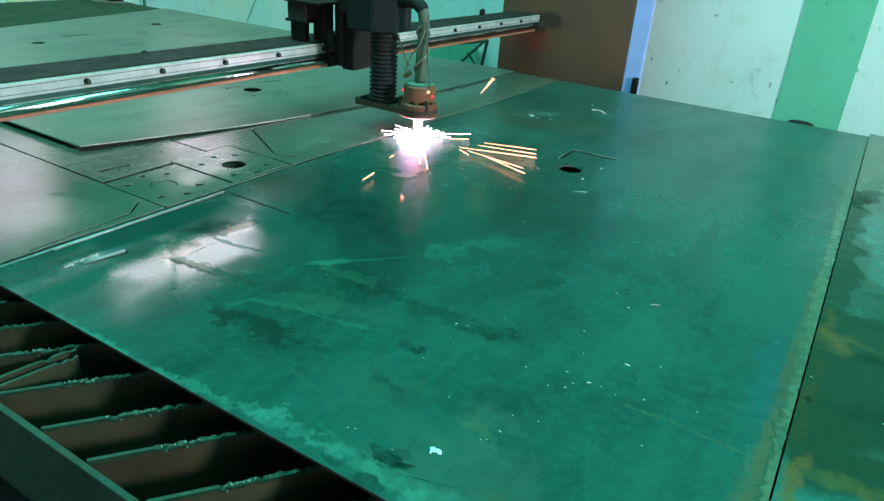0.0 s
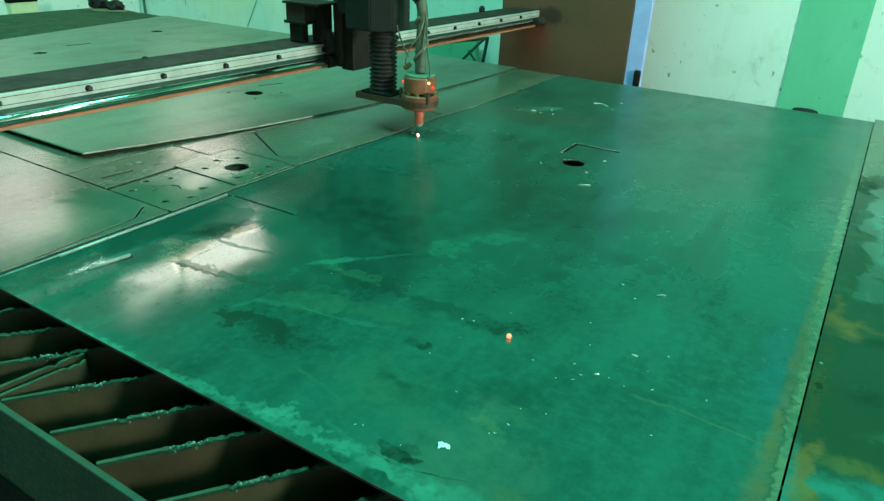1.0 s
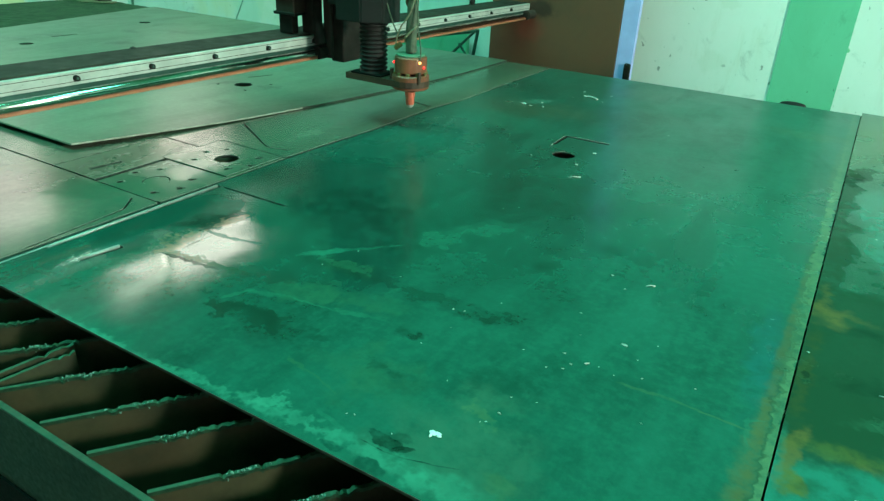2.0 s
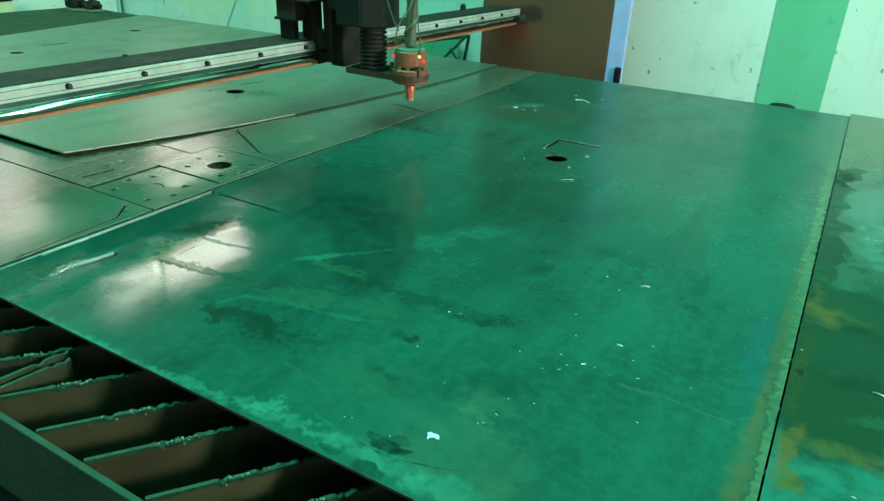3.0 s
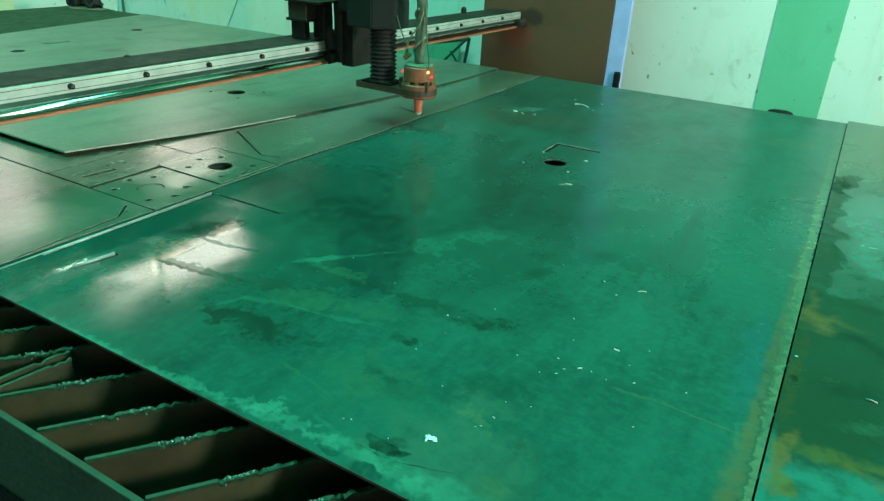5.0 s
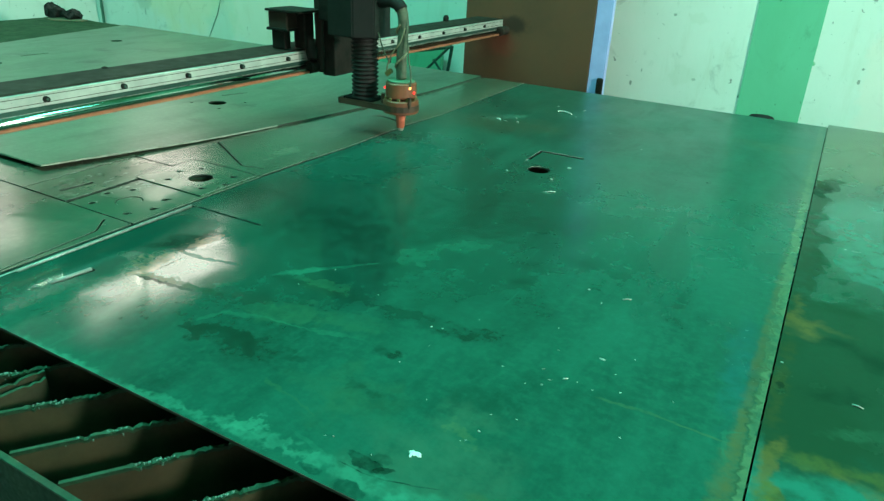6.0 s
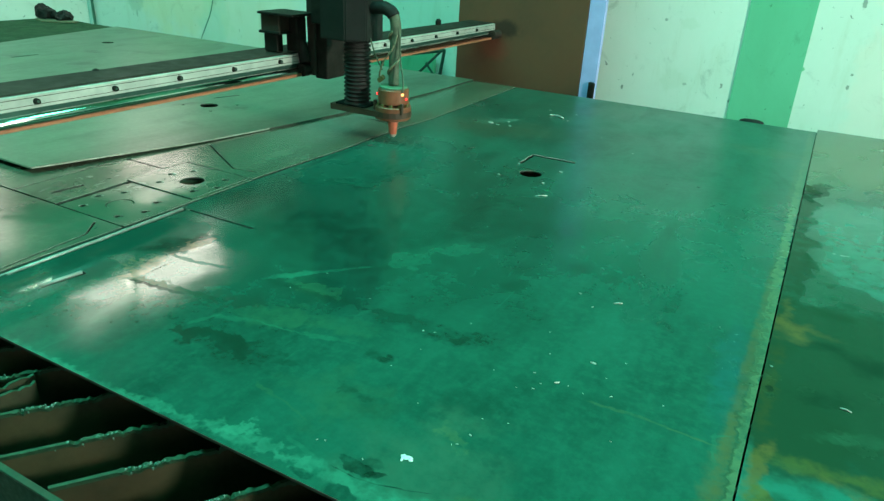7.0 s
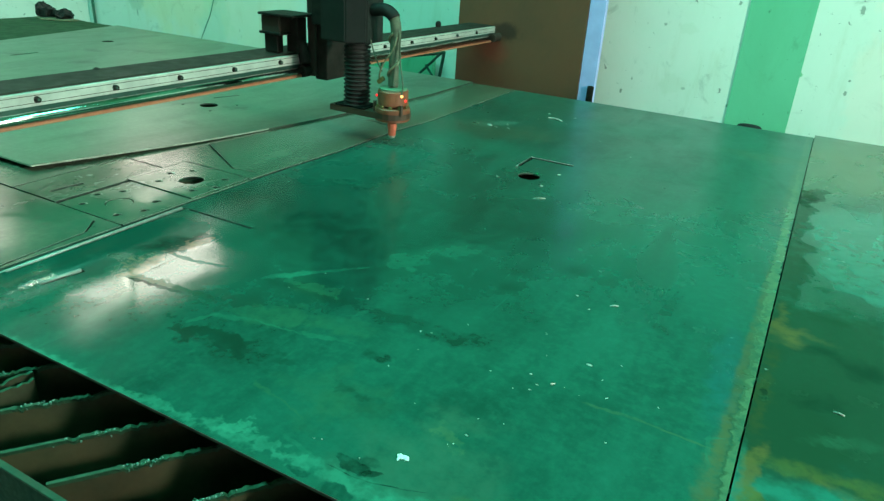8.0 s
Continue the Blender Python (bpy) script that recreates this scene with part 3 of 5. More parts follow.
def wall_paint(name, base, other, wear=1.0, marks=()):
    m = Mat(name)
    patch = m.noise(1.3, 6, 0.62, 0.8)
    col = m.mix(m.ramp(patch, 0.35, 0.65), base, other)
    runs = m.noise(2.2, 6, 0.65, 0.4, coords=m.stretch(4, 4, 0.8))
    col = m.mix(m.ramp(runs, 0.50, 0.74, 0, 0.35 * wear), col, tuple(b * k for b, k in zip(base, (0.70, 0.66, 0.54))))
    smear = m.noise(5.0, 6, 0.7, 1.2)
    col = m.mix(m.ramp(smear, 0.56, 0.72, 0, 0.50 * wear), col, tuple(b * 0.45 for b in base))
    spots = m.noise(30, 3, 0.55, 0.6)
    col = m.mix(m.ramp(spots, 0.69, 0.725, 0, 0.75 * wear), col, tuple(b * 0.22 for b in base))
    for x, z, rx, rz, tone, amount in marks:
        n = m.node("ShaderNodeMapping")
        n.vector_type = "TEXTURE"
        m.put(n.inputs[0], m.pos)
        n.inputs["Location"].default_value, n.inputs["Scale"].default_value = (x, WALL_Y, z), (rx, 1000, rz)
        length = m.node("ShaderNodeVectorMath", operation="LENGTH")
        m.put(length.inputs[0], n.outputs[0])
        ragged = m.math("MULTIPLY_ADD", m.math("SUBTRACT", m.noise(1.2 / min(rx, rz), 4, 0.6), 0.5), 1.6, length.outputs["Value"])
        col = m.mix(m.math("MULTIPLY", m.ramp(ragged, 1.15, 0.75), amount), col, tone)
    m.set(colour=col, rough=0.75)
    m.bump(m.math("ADD", patch, m.math("MULTIPLY", m.noise(40, 4), 0.3)), 0.3, 0.004)
    return m.mat


GREY, SMEAR, PINK = (0.12, 0.14, 0.12), (0.24, 0.50, 0.32), (0.86, 0.62, 0.56)
MARKS = [(-1.00, 0.655, 0.007, 0.0126, GREY, 0.77), (-0.95, 0.73, 0.0042, 0.0084, GREY, 0.59), (-0.67, 0.715, 0.0112, 0.007, GREY, 0.42), (-0.82, 1.03, 0.0084, 0.0084, GREY, 0.59), (-0.70, 1.02, 0.05, 0.03, (0.5, 0.5, 0.40), 0.21),
         (-0.74, 0.73, 0.06, 0.06, (0.5, 0.52, 0.42), 0.21), (-0.14, 0.95, 0.0098, 0.0112, (0.1, 0.4, 0.2), 0.85), (-0.125, 0.86, 0.007, 0.0098, (0.1, 0.4, 0.2), 0.85), (0.09, 0.86, 0.0056, 0.0056, GREY, 0.77), (0.085, 0.80, 0.0077, 0.0126, GREY, 0.77),
         (0.06, 1.18, 0.0105, 0.021, GREY, 0.68), (0.25, 0.8, 0.15, 0.5, PINK, 0.3), (-4.1, 0.75, 0.16, 0.28, SMEAR, 0.23), (-4.95, 0.70, 0.0084, 0.028, GREY, 0.51), (-0.43, 0.66, 0.0084, 0.0084, GREY, 0.68),
         (-4.55, 1.05, 0.55, 0.45, (0.74, 0.60, 0.36), 0.45), (-3.7, 0.95, 0.35, 0.5, (0.76, 0.62, 0.42), 0.3), (-4.55, 0.93, 0.010, 0.05, GREY, 0.6), (-4.95, 0.82, 0.10, 0.12, (0.30, 0.34, 0.26), 0.4)]
WALL = wall_paint("old_pale_paint", (0.70, 0.67, 0.64), (0.65, 0.64, 0.60), 1.0, MARKS)
STRIPE = wall_paint("green_paint_stripe", (0.14, 0.43, 0.28), (0.12, 0.38, 0.24), 0.8)
CONCRETE = wall_paint("concrete", (0.22, 0.23, 0.21), (0.30, 0.30, 0.27))
# unseen roof and upper walls, coloured green to tint reflections on the sheets
ROOF = wall_paint("unseen_roof_green", (0.05, 0.30, 0.17), (0.04, 0.24, 0.14))
UPPER = wall_paint("unseen_upper_green", (0.05, 0.26, 0.15), (0.04, 0.21, 0.12))


# ---- mesh helpers ----
def box(bm, x0, x1, y0, y1, z0, z1, bevel=0.0):
    made = bmesh.ops.create_cube(bm, size=1.0, matrix=Matrix.Translation(((x0 + x1) / 2, (y0 + y1) / 2, (z0 + z1) / 2)) @ Matrix.Diagonal((x1 - x0, y1 - y0, z1 - z0, 1)))
    if bevel:
        edges = {e for v in made["verts"] for e in v.link_edges}
        bmesh.ops.bevel(bm, geom=list(edges), offset=bevel, segments=2, affect="EDGES", profile=0.5)
    return bm


def rod(bm, a, b, r0, r1=None, sides=20):
    a, b = Vector(a), Vector(b)
    turn = (b - a).to_track_quat("Z", "Y").to_matrix().to_4x4()
    bmesh.ops.create_cone(bm, cap_ends=True, segments=sides, radius1=r0, radius2=r0 if r1 is None else r1, depth=(b - a).length, matrix=Matrix.Translation((a + b) / 2) @ turn)
    return bm


def lathe(bm, profile, x=0.0, y=0.0, sides=32):
    """A closed turned solid about the upright through x, y: rows of (radius, z)."""
    rings = [[bm.verts.new((x + r * math.cos(2 * math.pi * k / sides), y + r * math.sin(2 * math.pi * k / sides), z)) for k in range(sides)] for r, z in profile]
    for a, b in zip(rings, rings[1:]):
        for k in range(sides):
            bm.faces.new((a[k], a[(k + 1) % sides], b[(k + 1) % sides], b[k]))
    bm.faces.new(rings[0]), bm.faces.new(rings[-1])
    bmesh.ops.recalc_face_normals(bm, faces=bm.faces)
    return bm


def tube(bm, points, radius, sides=10, closed_ends=True):
    """A bent tube through the points."""
    pts = [Vector(p) for p in points]
    rings = []
    for i, p in enumerate(pts):
        way = (pts[min(i + 1, len(pts) - 1)] - pts[max(i - 1, 0)]).normalized()
        side = way.cross(Vector((0.31, 0.17, 0.93))).normalized()
        up = side.cross(way)
        rings.append([bm.verts.new(p + radius * (math.cos(2 * math.pi * k / sides) * side + math.sin(2 * math.pi * k / sides) * up)) for k in range(sides)])
    for a, b in zip(rings, rings[1:]):
        for k in range(sides):
            bm.faces.new((a[k], a[(k + 1) % sides], b[(k + 1) % sides], b[k]))
    if closed_ends:
        bm.faces.new(rings[0]), bm.faces.new(rings[-1])
    bmesh.ops.recalc_face_normals(bm, faces=bm.faces)
    return bm


def smooth_line(points, n=8):
    """Points along a smooth curve through the given ones."""
    pts = [Vector(p) for p in points]
    out = []
    for i in range(len(pts) - 1):
        p0, p1, p2, p3 = pts[max(i - 1, 0)], pts[i], pts[i + 1], pts[min(i + 2, len(pts) - 1)]
        for k in range(n):
            t = k / n
            out.append(0.5 * (2 * p1 + (p2 - p0) * t + (2 * p0 - 5 * p1 + 4 * p2 - p3) * t * t + (3 * p1 - p0 - 3 * p2 + p3) * t ** 3))
    return out + [pts[-1]]


def slab(bm, outer, holes, z0, z1, lift=None):
    """A flat plate with holes; lift(x, y) bends it upwards."""
    from mathutils.geometry import tessellate_polygon
    lift = lift or (lambda x, y: 0.0)
    loops = [outer, *holes]
    flat = [p for loop in loops for p in loop]
    tris = tessellate_polygon([[Vector((x, y, 0)) for x, y in loop] for loop in loops])
    top = [bm.verts.new((x, y, z1 + lift(x, y))) for x, y in flat]
    low = [bm.verts.new((x, y, z0 + lift(x, y))) for x, y in flat]
    rim = [bm.verts.new((x, y, z1 - min(0.0011, (z1 - z0) * 0.3) + lift(x, y))) for x, y in flat]
    for a, b, c in tris:
        if len({a, b, c}) == 3:
            bm.faces.new((top[a], top[b], top[c])), bm.faces.new((low[c], low[b], low[a]))
    start = 0
    for loop in loops:
        n = len(loop)
        for k in range(n):
            i, j = start + k, start + (k + 1) % n
            f = bm.faces.new((rim[i], low[i], low[j], rim[j]))
            f.material_index = 1
            f = bm.faces.new((top[i], rim[i], rim[j], top[j]))
            f.material_index = 2
        start += n
    bmesh.ops.recalc_face_normals(bm, faces=bm.faces)
    return bm


def ring(x, y, r, n=28):
    return [(x + r * math.cos(2 * math.pi * k / n), y + r * math.sin(2 * math.pi * k / n)) for k in range(n)]


def slit(points, width):
    """The outline of a kerf of that width along the points."""
    pts = [Vector(p) for p in points]
    left, right = [], []
    for i, p in enumerate(pts):
        a, b = pts[max(i - 1, 0)], pts[min(i + 1, len(pts) - 1)]
        way = (b - a).normalized()
        side = Vector((-way.y, way.x)) * width / 2
        if 0 < i < len(pts) - 1:
            side /= max(0.5, way.dot((p - a).normalized()))
        left.append(tuple(p + side)), right.append(tuple(p - side))
    return left + right[::-1]


def mesh_of(name, bm, *materials, smooth=False):
    me = bpy.data.meshes.new(name)
    for f in bm.faces:
        f.smooth = smooth
    bm.to_mesh(me)
    bm.free()
    for m in materials:
        me.materials.append(m)
    return me


def thing(name, bm, materials, label, category, group="", kind="", smooth=False):
    materials = materials if isinstance(materials, tuple) else (materials,)
    return tagged(new(name, mesh_of(name, bm, *materials, smooth=smooth)), label, category, group, kind)


def part(name, bm, material, parent, label="", smooth=False):
    materials = material if isinstance(material, tuple) else (material,)
    ob = new(name, mesh_of(name, bm, *materials, smooth=smooth))
    ob.parent = parent
    return tagged(ob, label)


def B():
    return bmesh.new()


# ---- the hall ----
thing("floor", box(B(), WEST_X - 0.3, EAST_X + 0.3, SOUTH_Y - 0.3, WALL_Y + 0.3, -0.12, 0), CONCRETE, "grey concrete workshop floor", "floor", kind="structure")
PAINT_Z = 1.55
thing("wall_north", box(B(), WEST_X - 0.3, EAST_X + 0.3, WALL_Y, WALL_Y + 0.2, 0, PAINT_Z), WALL, "pale stained plaster wall behind the cutting table", "wall", kind="structure")
x0, z0, sx, sz, slope = REFLECTED_BAND
opening = [(x0 + a * sx / 2 * math.cos(radians(slope)) + b * sz / 2 * math.sin(radians(slope)), z0 - a * sx / 2 * math.sin(radians(slope)) + b * sz / 2 * math.cos(radians(slope))) for a, b in ((-1, -1), (1, -1), (1, 1), (-1, 1))]
bm = slab(B(), [(WEST_X - 0.3, PAINT_Z), (EAST_X + 0.3, PAINT_Z), (EAST_X + 0.3, ROOM_H), (WEST_X - 0.3, ROOM_H)], [opening, [(NORTH_WINDOW[0], NORTH_WINDOW[2]), (NORTH_WINDOW[1], NORTH_WINDOW[2]), (NORTH_WINDOW[1], NORTH_WINDOW[3]), (NORTH_WINDOW[0], NORTH_WINDOW[3])]], 0.0, 0.2)
for v in bm.verts:
    v.co = Vector((v.co.x, WALL_Y + v.co.z, v.co.y))
for f in bm.faces:
    f.material_index = 0
bmesh.ops.recalc_face_normals(bm, faces=bm.faces)
thing("wall_north_upper", bm, UPPER, "unseen upper wall, coloured dull green for reflections, with an added slanted opening", "wall", kind="structure")
bm = B()
x0, x1, z0, z1 = FILL_DOOR
for a in ((WEST_X - 0.3, x0, 0, ROOM_H), (x1, EAST_X + 0.3, 0, ROOM_H), (x0, x1, z1, ROOM_H)):
    box(bm, a[0], a[1], SOUTH_Y - 0.2, SOUTH_Y, a[2], a[3])
thing("wall_south", bm, UPPER, "unseen green wall with an added door opening for fill light", "wall", kind="structure")
bm = B()
y0, y1, z0, z1 = EAST_WINDOW
for a in ((SOUTH_Y, y0, PAINT_Z, ROOM_H), (y1, WALL_Y, PAINT_Z, ROOM_H), (y0, y1, PAINT_Z, z0), (y0, y1, z1, ROOM_H)):
    box(bm, EAST_X, EAST_X + 0.2, *a)
thing("wall_east_upper", bm, UPPER, "unseen upper wall, coloured dull green for reflections, with a small window opening", "wall", kind="structure")
# unseen pale wall, added for the polished bar to reflect
thing("wall_east", box(B(), EAST_X, EAST_X + 0.2, SOUTH_Y, WALL_Y, 0, PAINT_Z), WALL, "unseen pale wall along the hall's side, added for reflections", "wall", kind="structure")
bm = B()
box(bm, WEST_X - 0.2, WEST_X, SOUTH_Y, WALL_Y, 0, PAINT_Z)
thing("wall_west", bm, WALL, "pale plaster wall at the end of the table", "wall", kind="structure")
bm = B()
for a in ((SOUTH_Y, 1.65, PAINT_Z, ROOM_H), (1.65, 2.40, PAINT_Z, 1.9), (1.65, 2.40, 3.0, ROOM_H), (2.40, 2.75, PAINT_Z, ROOM_H), (2.75, WALL_Y, PAINT_Z, 3.29), (2.75, WALL_Y, 3.60, ROOM_H)):
    box(bm, WEST_X - 0.2, WEST_X, *a)
thing("wall_west_upper", bm, UPPER, "unseen upper wall, coloured dull green for reflections, with window openings", "wall", kind="structure")
bm = B()
cuts = sorted(ADDED_SKYLIGHTS)
edges = [WEST_X - 0.3] + [v for s in cuts for v in s[:2]] + [EAST_X + 0.3]
for a, b in zip(edges[0::2], edges[1::2]):
    box(bm, a, b, SOUTH_Y - 0.2, WALL_Y + 0.2, ROOM_H, ROOM_H + 0.06)
for x0, x1, y0, y1 in cuts:
    box(bm, x0, x1, SOUTH_Y - 0.2, y0, ROOM_H, ROOM_H + 0.06)
    box(bm, x0, x1, y1, WALL_Y + 0.2, ROOM_H, ROOM_H + 0.06)
thing("ceiling", bm, ROOF, "unseen green roof with added skylight openings", "ceiling", kind="structure")
thing("trim", box(B(), -0.428, -0.128, WALL_Y - 0.006, WALL_Y, 0, PAINT_Z), STRIPE, "green painted vertical stripe on the plaster wall", "painted stripe", kind="structure")

# ---- the cutting table ----
table = tagged(new("cutting_table"), "long steel plasma cutting table with rusty diagonal slats", "cutting table")
FX0, FX1, FY0, FY1 = -4.72, 1.9, -0.157, 2.52
SLAT_TOP = T - THICK
WORN = 0.717        # slat tops, burnt down in front of the sheets
# dark rail face under a lighter top strip: shade and light put into colour
part("front_rail", box(B(), FX0, FX1, FY0, FY0 + 0.007, WORN - 0.16, WORN - 0.003, 0.001), RAIL_DARK, table, "steel front rail, its face darkened for shade")
part("rail_cap", box(B(), FX0, FX1, FY0 - 0.001, FY0 + 0.008, WORN - 0.003, WORN + 0.001, 0.001), FRAME, table, "lighter green top strip of the front rail")
part("back_rail", box(B(), FX0, FX1, FY1, FY1 + 0.02, SLAT_TOP - 0.16, SLAT_TOP - 0.004, 0.002), FRAME, table)
for x in (FX0, FX1):
    part("end_rail", box(B(), x - 0.012, x, FY0, FY1 + 0.02, SLAT_TOP - 0.16, SLAT_TOP, 0.002), FRAME, table)
# tray and skirt near black: the shade below the slats put into their colour
part("tray", box(B(), FX0, FX1, FY0, FY1, 0.30, 0.32), NEAR_BLACK, table, "slag tray, near black for the shade under the slats")
part("front_skirt", box(B(), FX0, FX1, FY0 - 0.004, FY0 + 0.004, 0.30, WORN - 0.16), NEAR_BLACK, table)
for x in (FX0 + 0.1, -3.0, -1.4, 0.2, FX1 - 0.1):
    for y in (FY0 + 0.08, FY1 - 0.08):
        part("leg", box(B(), x - 0.04, x + 0.04, y - 0.04, y + 0.04, 0, 0.30, 0.004), FRAME, table)

SLANT = 0.74     # metres along x for each metre along y
PITCH = 0.1095
FRONTS = [-1.110, -0.982, -0.860, -0.757, -0.6385, -0.545]   # slats stand unevenly here


def slat_top(y):
    """Height of the slat tops: whole under the sheets, burnt down in front."""
    k = min(1.0, max(0.0, (y - 0.03) / 0.09))
    return WORN + (SLAT_TOP - WORN) * k * k * (3 - 2 * k)


def slat_mesh(x_front, seed, rough_front):
    """One upright slat with an eaten, slag-crusted top edge."""
    rng = random.Random(seed)
    y0 = max(FY0 + 0.012, FY0 + (FX0 - x_front) / SLANT)
    y1 = min(FY1, FY0 + (FX1 - x_front) / SLANT)
    if y1 - y0 < 0.1:
        return None
    bm, rows = B(), []
    ys, y = [], y0
    while y < y1:
        ys.append(y)
        y += 0.0035 if rough_front and -0.1 < y < 0.06 else 0.03
    ys.append(y1)
    side = Vector((1, -SLANT, 0)).normalized() * 0.0030
    for y in ys:
        c = Vector((x_front + (y - FY0) * SLANT, y, 0))
        eaten = 0.0
        if y > -0.075 and rough_front:
            eaten = -rng.random() ** 2 * 0.005 - 0.003 * max(0.0, noise.noise(Vector((seed * 3.1, y * 60, 0)))) + rng.random() ** 4 * 0.003
        elif y > 0.12:
            eaten = -rng.random() ** 2 * 0.006
        wide = 1.0 + (rng.random() ** 3 * 0.9 if eaten > 0.0004 or (rough_front and -0.08 < y < 0.0) else 0)
        top = slat_top(y) - 0.0005 + min(eaten, 0.0)
        rows.append([bm.verts.new((c.x + s * side.x * w, c.y + s * side.y * w, z)) for s, w, z in ((-1, 1, SLAT_TOP - 0.24), (-1, 1, top - 0.006), (-1, wide, top), (1, wide, top), (1, 1, top - 0.006), (1, 1, SLAT_TOP - 0.24))])
    for a, b in zip(rows, rows[1:]):
        for k in range(6):
            f = bm.faces.new((a[k], a[(k + 1) % 6], b[(k + 1) % 6], b[k]))
            # greener top edge: slag, with the light on it put into the colour
            f.material_index = 1 if k in (1, 2, 3) else 0
    bm.faces.new(rows[0]), bm.faces.new(rows[-1])
    bmesh.ops.recalc_face_normals(bm, faces=bm.faces)
    return bm


fronts = list(FRONTS)
while fronts[0] > FX0 - (FY1 - FY0) * SLANT + PITCH:
    fronts.insert(0, fronts[0] - PITCH)
while fronts[-1] < FX1 - PITCH:
    fronts.append(fronts[-1] + PITCH)
for k, x_front in enumerate(fronts):
    bm = slat_mesh(x_front, k, -1.7 < x_front < 0.3)
    if bm:
        part("slat", bm, (SLAT, SLAG), table)
# slag crusts on the slat tops
rng = random.Random(5)
bm = B()
for i in range(18):
    xf = FRONTS[i % 6]
    y = -0.048 + rng.uniform(-0.018, 0.014)
    for j in range(9):
        yy = y + rng.gauss(0, 0.008)
        q = Vector((xf + (yy - FY0) * SLANT + rng.gauss(0, 0.0016), yy, WORN - 0.001 - rng.random() ** 2 * 0.009))
        bmesh.ops.create_icosphere(bm, subdivisions=1, radius=1.0, matrix=Matrix.Translation(q) @ Matrix.Diagonal((rng.uniform(0.001, 0.0026), rng.uniform(0.001, 0.0026), rng.uniform(0.001, 0.004), 1)))
tagged(part("slag_crust", bm, metal("pale_slag", (0.05, 0.14, 0.11), (0.16, 0.30, 0.25), 0.4, 0.2, 160), table, "pale blue-green slag crust"), kind="stuff")
# rough layer added at the far slats' tops for their dark grazing look
bm = B()
NX, NY = 70, 130
grid = []
for i in range(NX + 1):
    grid.append([])
    for j in range(NY + 1):
        x, y = FX0 + 0.002 + 1.45 * i / NX, FY0 + 0.012 + (FY1 - FY0 - 0.014) * j / NY
        q = Vector((x * 22, y * 22, 0))
        grid[i].append(bm.verts.new((x, y, SLAT_TOP + 0.0005 + 0.003 * noise.noise(q) + 0.0015 * noise.noise(q * 3.1))))
for i in range(NX):
    for j in range(NY):
        bm.faces.new((grid[i][j], grid[i + 1][j], grid[i + 1][j + 1], grid[i][j + 1]))
tagged(part("far_slat_fill", bm, metal("dark_green_fill", (0.012, 0.040, 0.018), (0.035, 0.075, 0.036), 0.8, 0.0, 12, spec=0.2), table, "added rough dark green layer standing for the far slats seen edge-on"), kind="stuff")
# loose bent slats
for a, b, zt in (((-1.008, -0.148), (-0.990, -0.008), 0.002), ((-0.989, -0.148), (-0.972, -0.018), 0.0)):
    bm = B()
    way = (Vector((*b, 0)) - Vector((*a, 0))).normalized()
    side = Vector((way.y, -way.x, 0)) * 0.003
    n = 16
    rows = []
    for i in range(n + 1):
        c = Vector((*a, 0)).lerp(Vector((*b, 0)), i / n)
        zz = WORN + zt - 0.002 - (rng.random() ** 2 * 0.006 if i > 10 else 0)
        rows.append([bm.verts.new((c.x + s * side.x, c.y + s * side.y, z)) for s, z in ((-1, WORN - 0.07), (-1, zz), (1, zz), (1, WORN - 0.07))])
    for p, q in zip(rows, rows[1:]):
        for j in range(4):
            f = bm.faces.new((p[j], p[(j + 1) % 4], q[(j + 1) % 4], q[j]))
            f.material_index = 1 if j == 1 else 0
    bm.faces.new(rows[0]), bm.faces.new(rows[-1])
    bmesh.ops.recalc_face_normals(bm, faces=bm.faces)
    part("bent_slat", bm, (SLAT, SLAG), table, "bent burnt slat lying askew")

# ---- sheets ----
SEAM = -1.290
HOLE = (-0.706, 1.322)
SEAM_LINE = [(-1.2585, 2.5), (-1.2585, 1.72), (-1.2755, 1.53), (-1.2755, 1.37), (-1.2735, 1.17), (-1.2855, 0.97), (-1.2915, 0.80), (SEAM, 0.56), (SEAM, 0)]
outer = [(0, 0), (0, 2.5)] + SEAM_LINE
holes = [
    ring(*HOLE, 0.033),
    slit([(-0.771, 1.400), (-0.771, 1.505), (-0.634, 1.505)], 0.010),
    slit([(-1.263, 0.556), (-1.063, 0.556)], 0.007),
    slit([(-1.182, 0.135), (-1.170, 0.216)], 0.016),
    slit([(-1.277, 0.13), (-1.275, 0.556)], 0.016),
]
for a in (-0.066, 0.066):
    for b in (-0.066, 0.062):
        holes.append(ring(HOLE[0] + a, HOLE[1] + b, 0.0035, 8))
main_sheet = thing("steel_sheet", slab(B(), outer, holes, T - THICK, T), (MAIN_STEEL, CUT_EDGE, CUT_RIM), "large dark stained steel sheet with cut slots, on the slats", "steel sheet", group="sheets on the table")
thing("steel_sheet", slab(B(), [(0.003, -0.06), (1.254, -0.06), (1.254, 2.56), (0.003, 2.56)], [], T - 0.002 - THICK, T - 0.002), (RIGHT_STEEL, CUT_EDGE, CUT_EDGE), "steel sheet with rust and dried water stains, on the slats", "steel sheet", group="sheets on the table")

GAP = 0.0035
LX = SEAM - 0.009
LEFT = (LEFT_STEEL, CUT_EDGE, CUT_RIM)
# remnant of the cut-out sheet, with lead-in slits
near_piece = [(-2.65, -0.02), (LX, -0.02), (LX, 0.400), (-2.65, 0.400)]
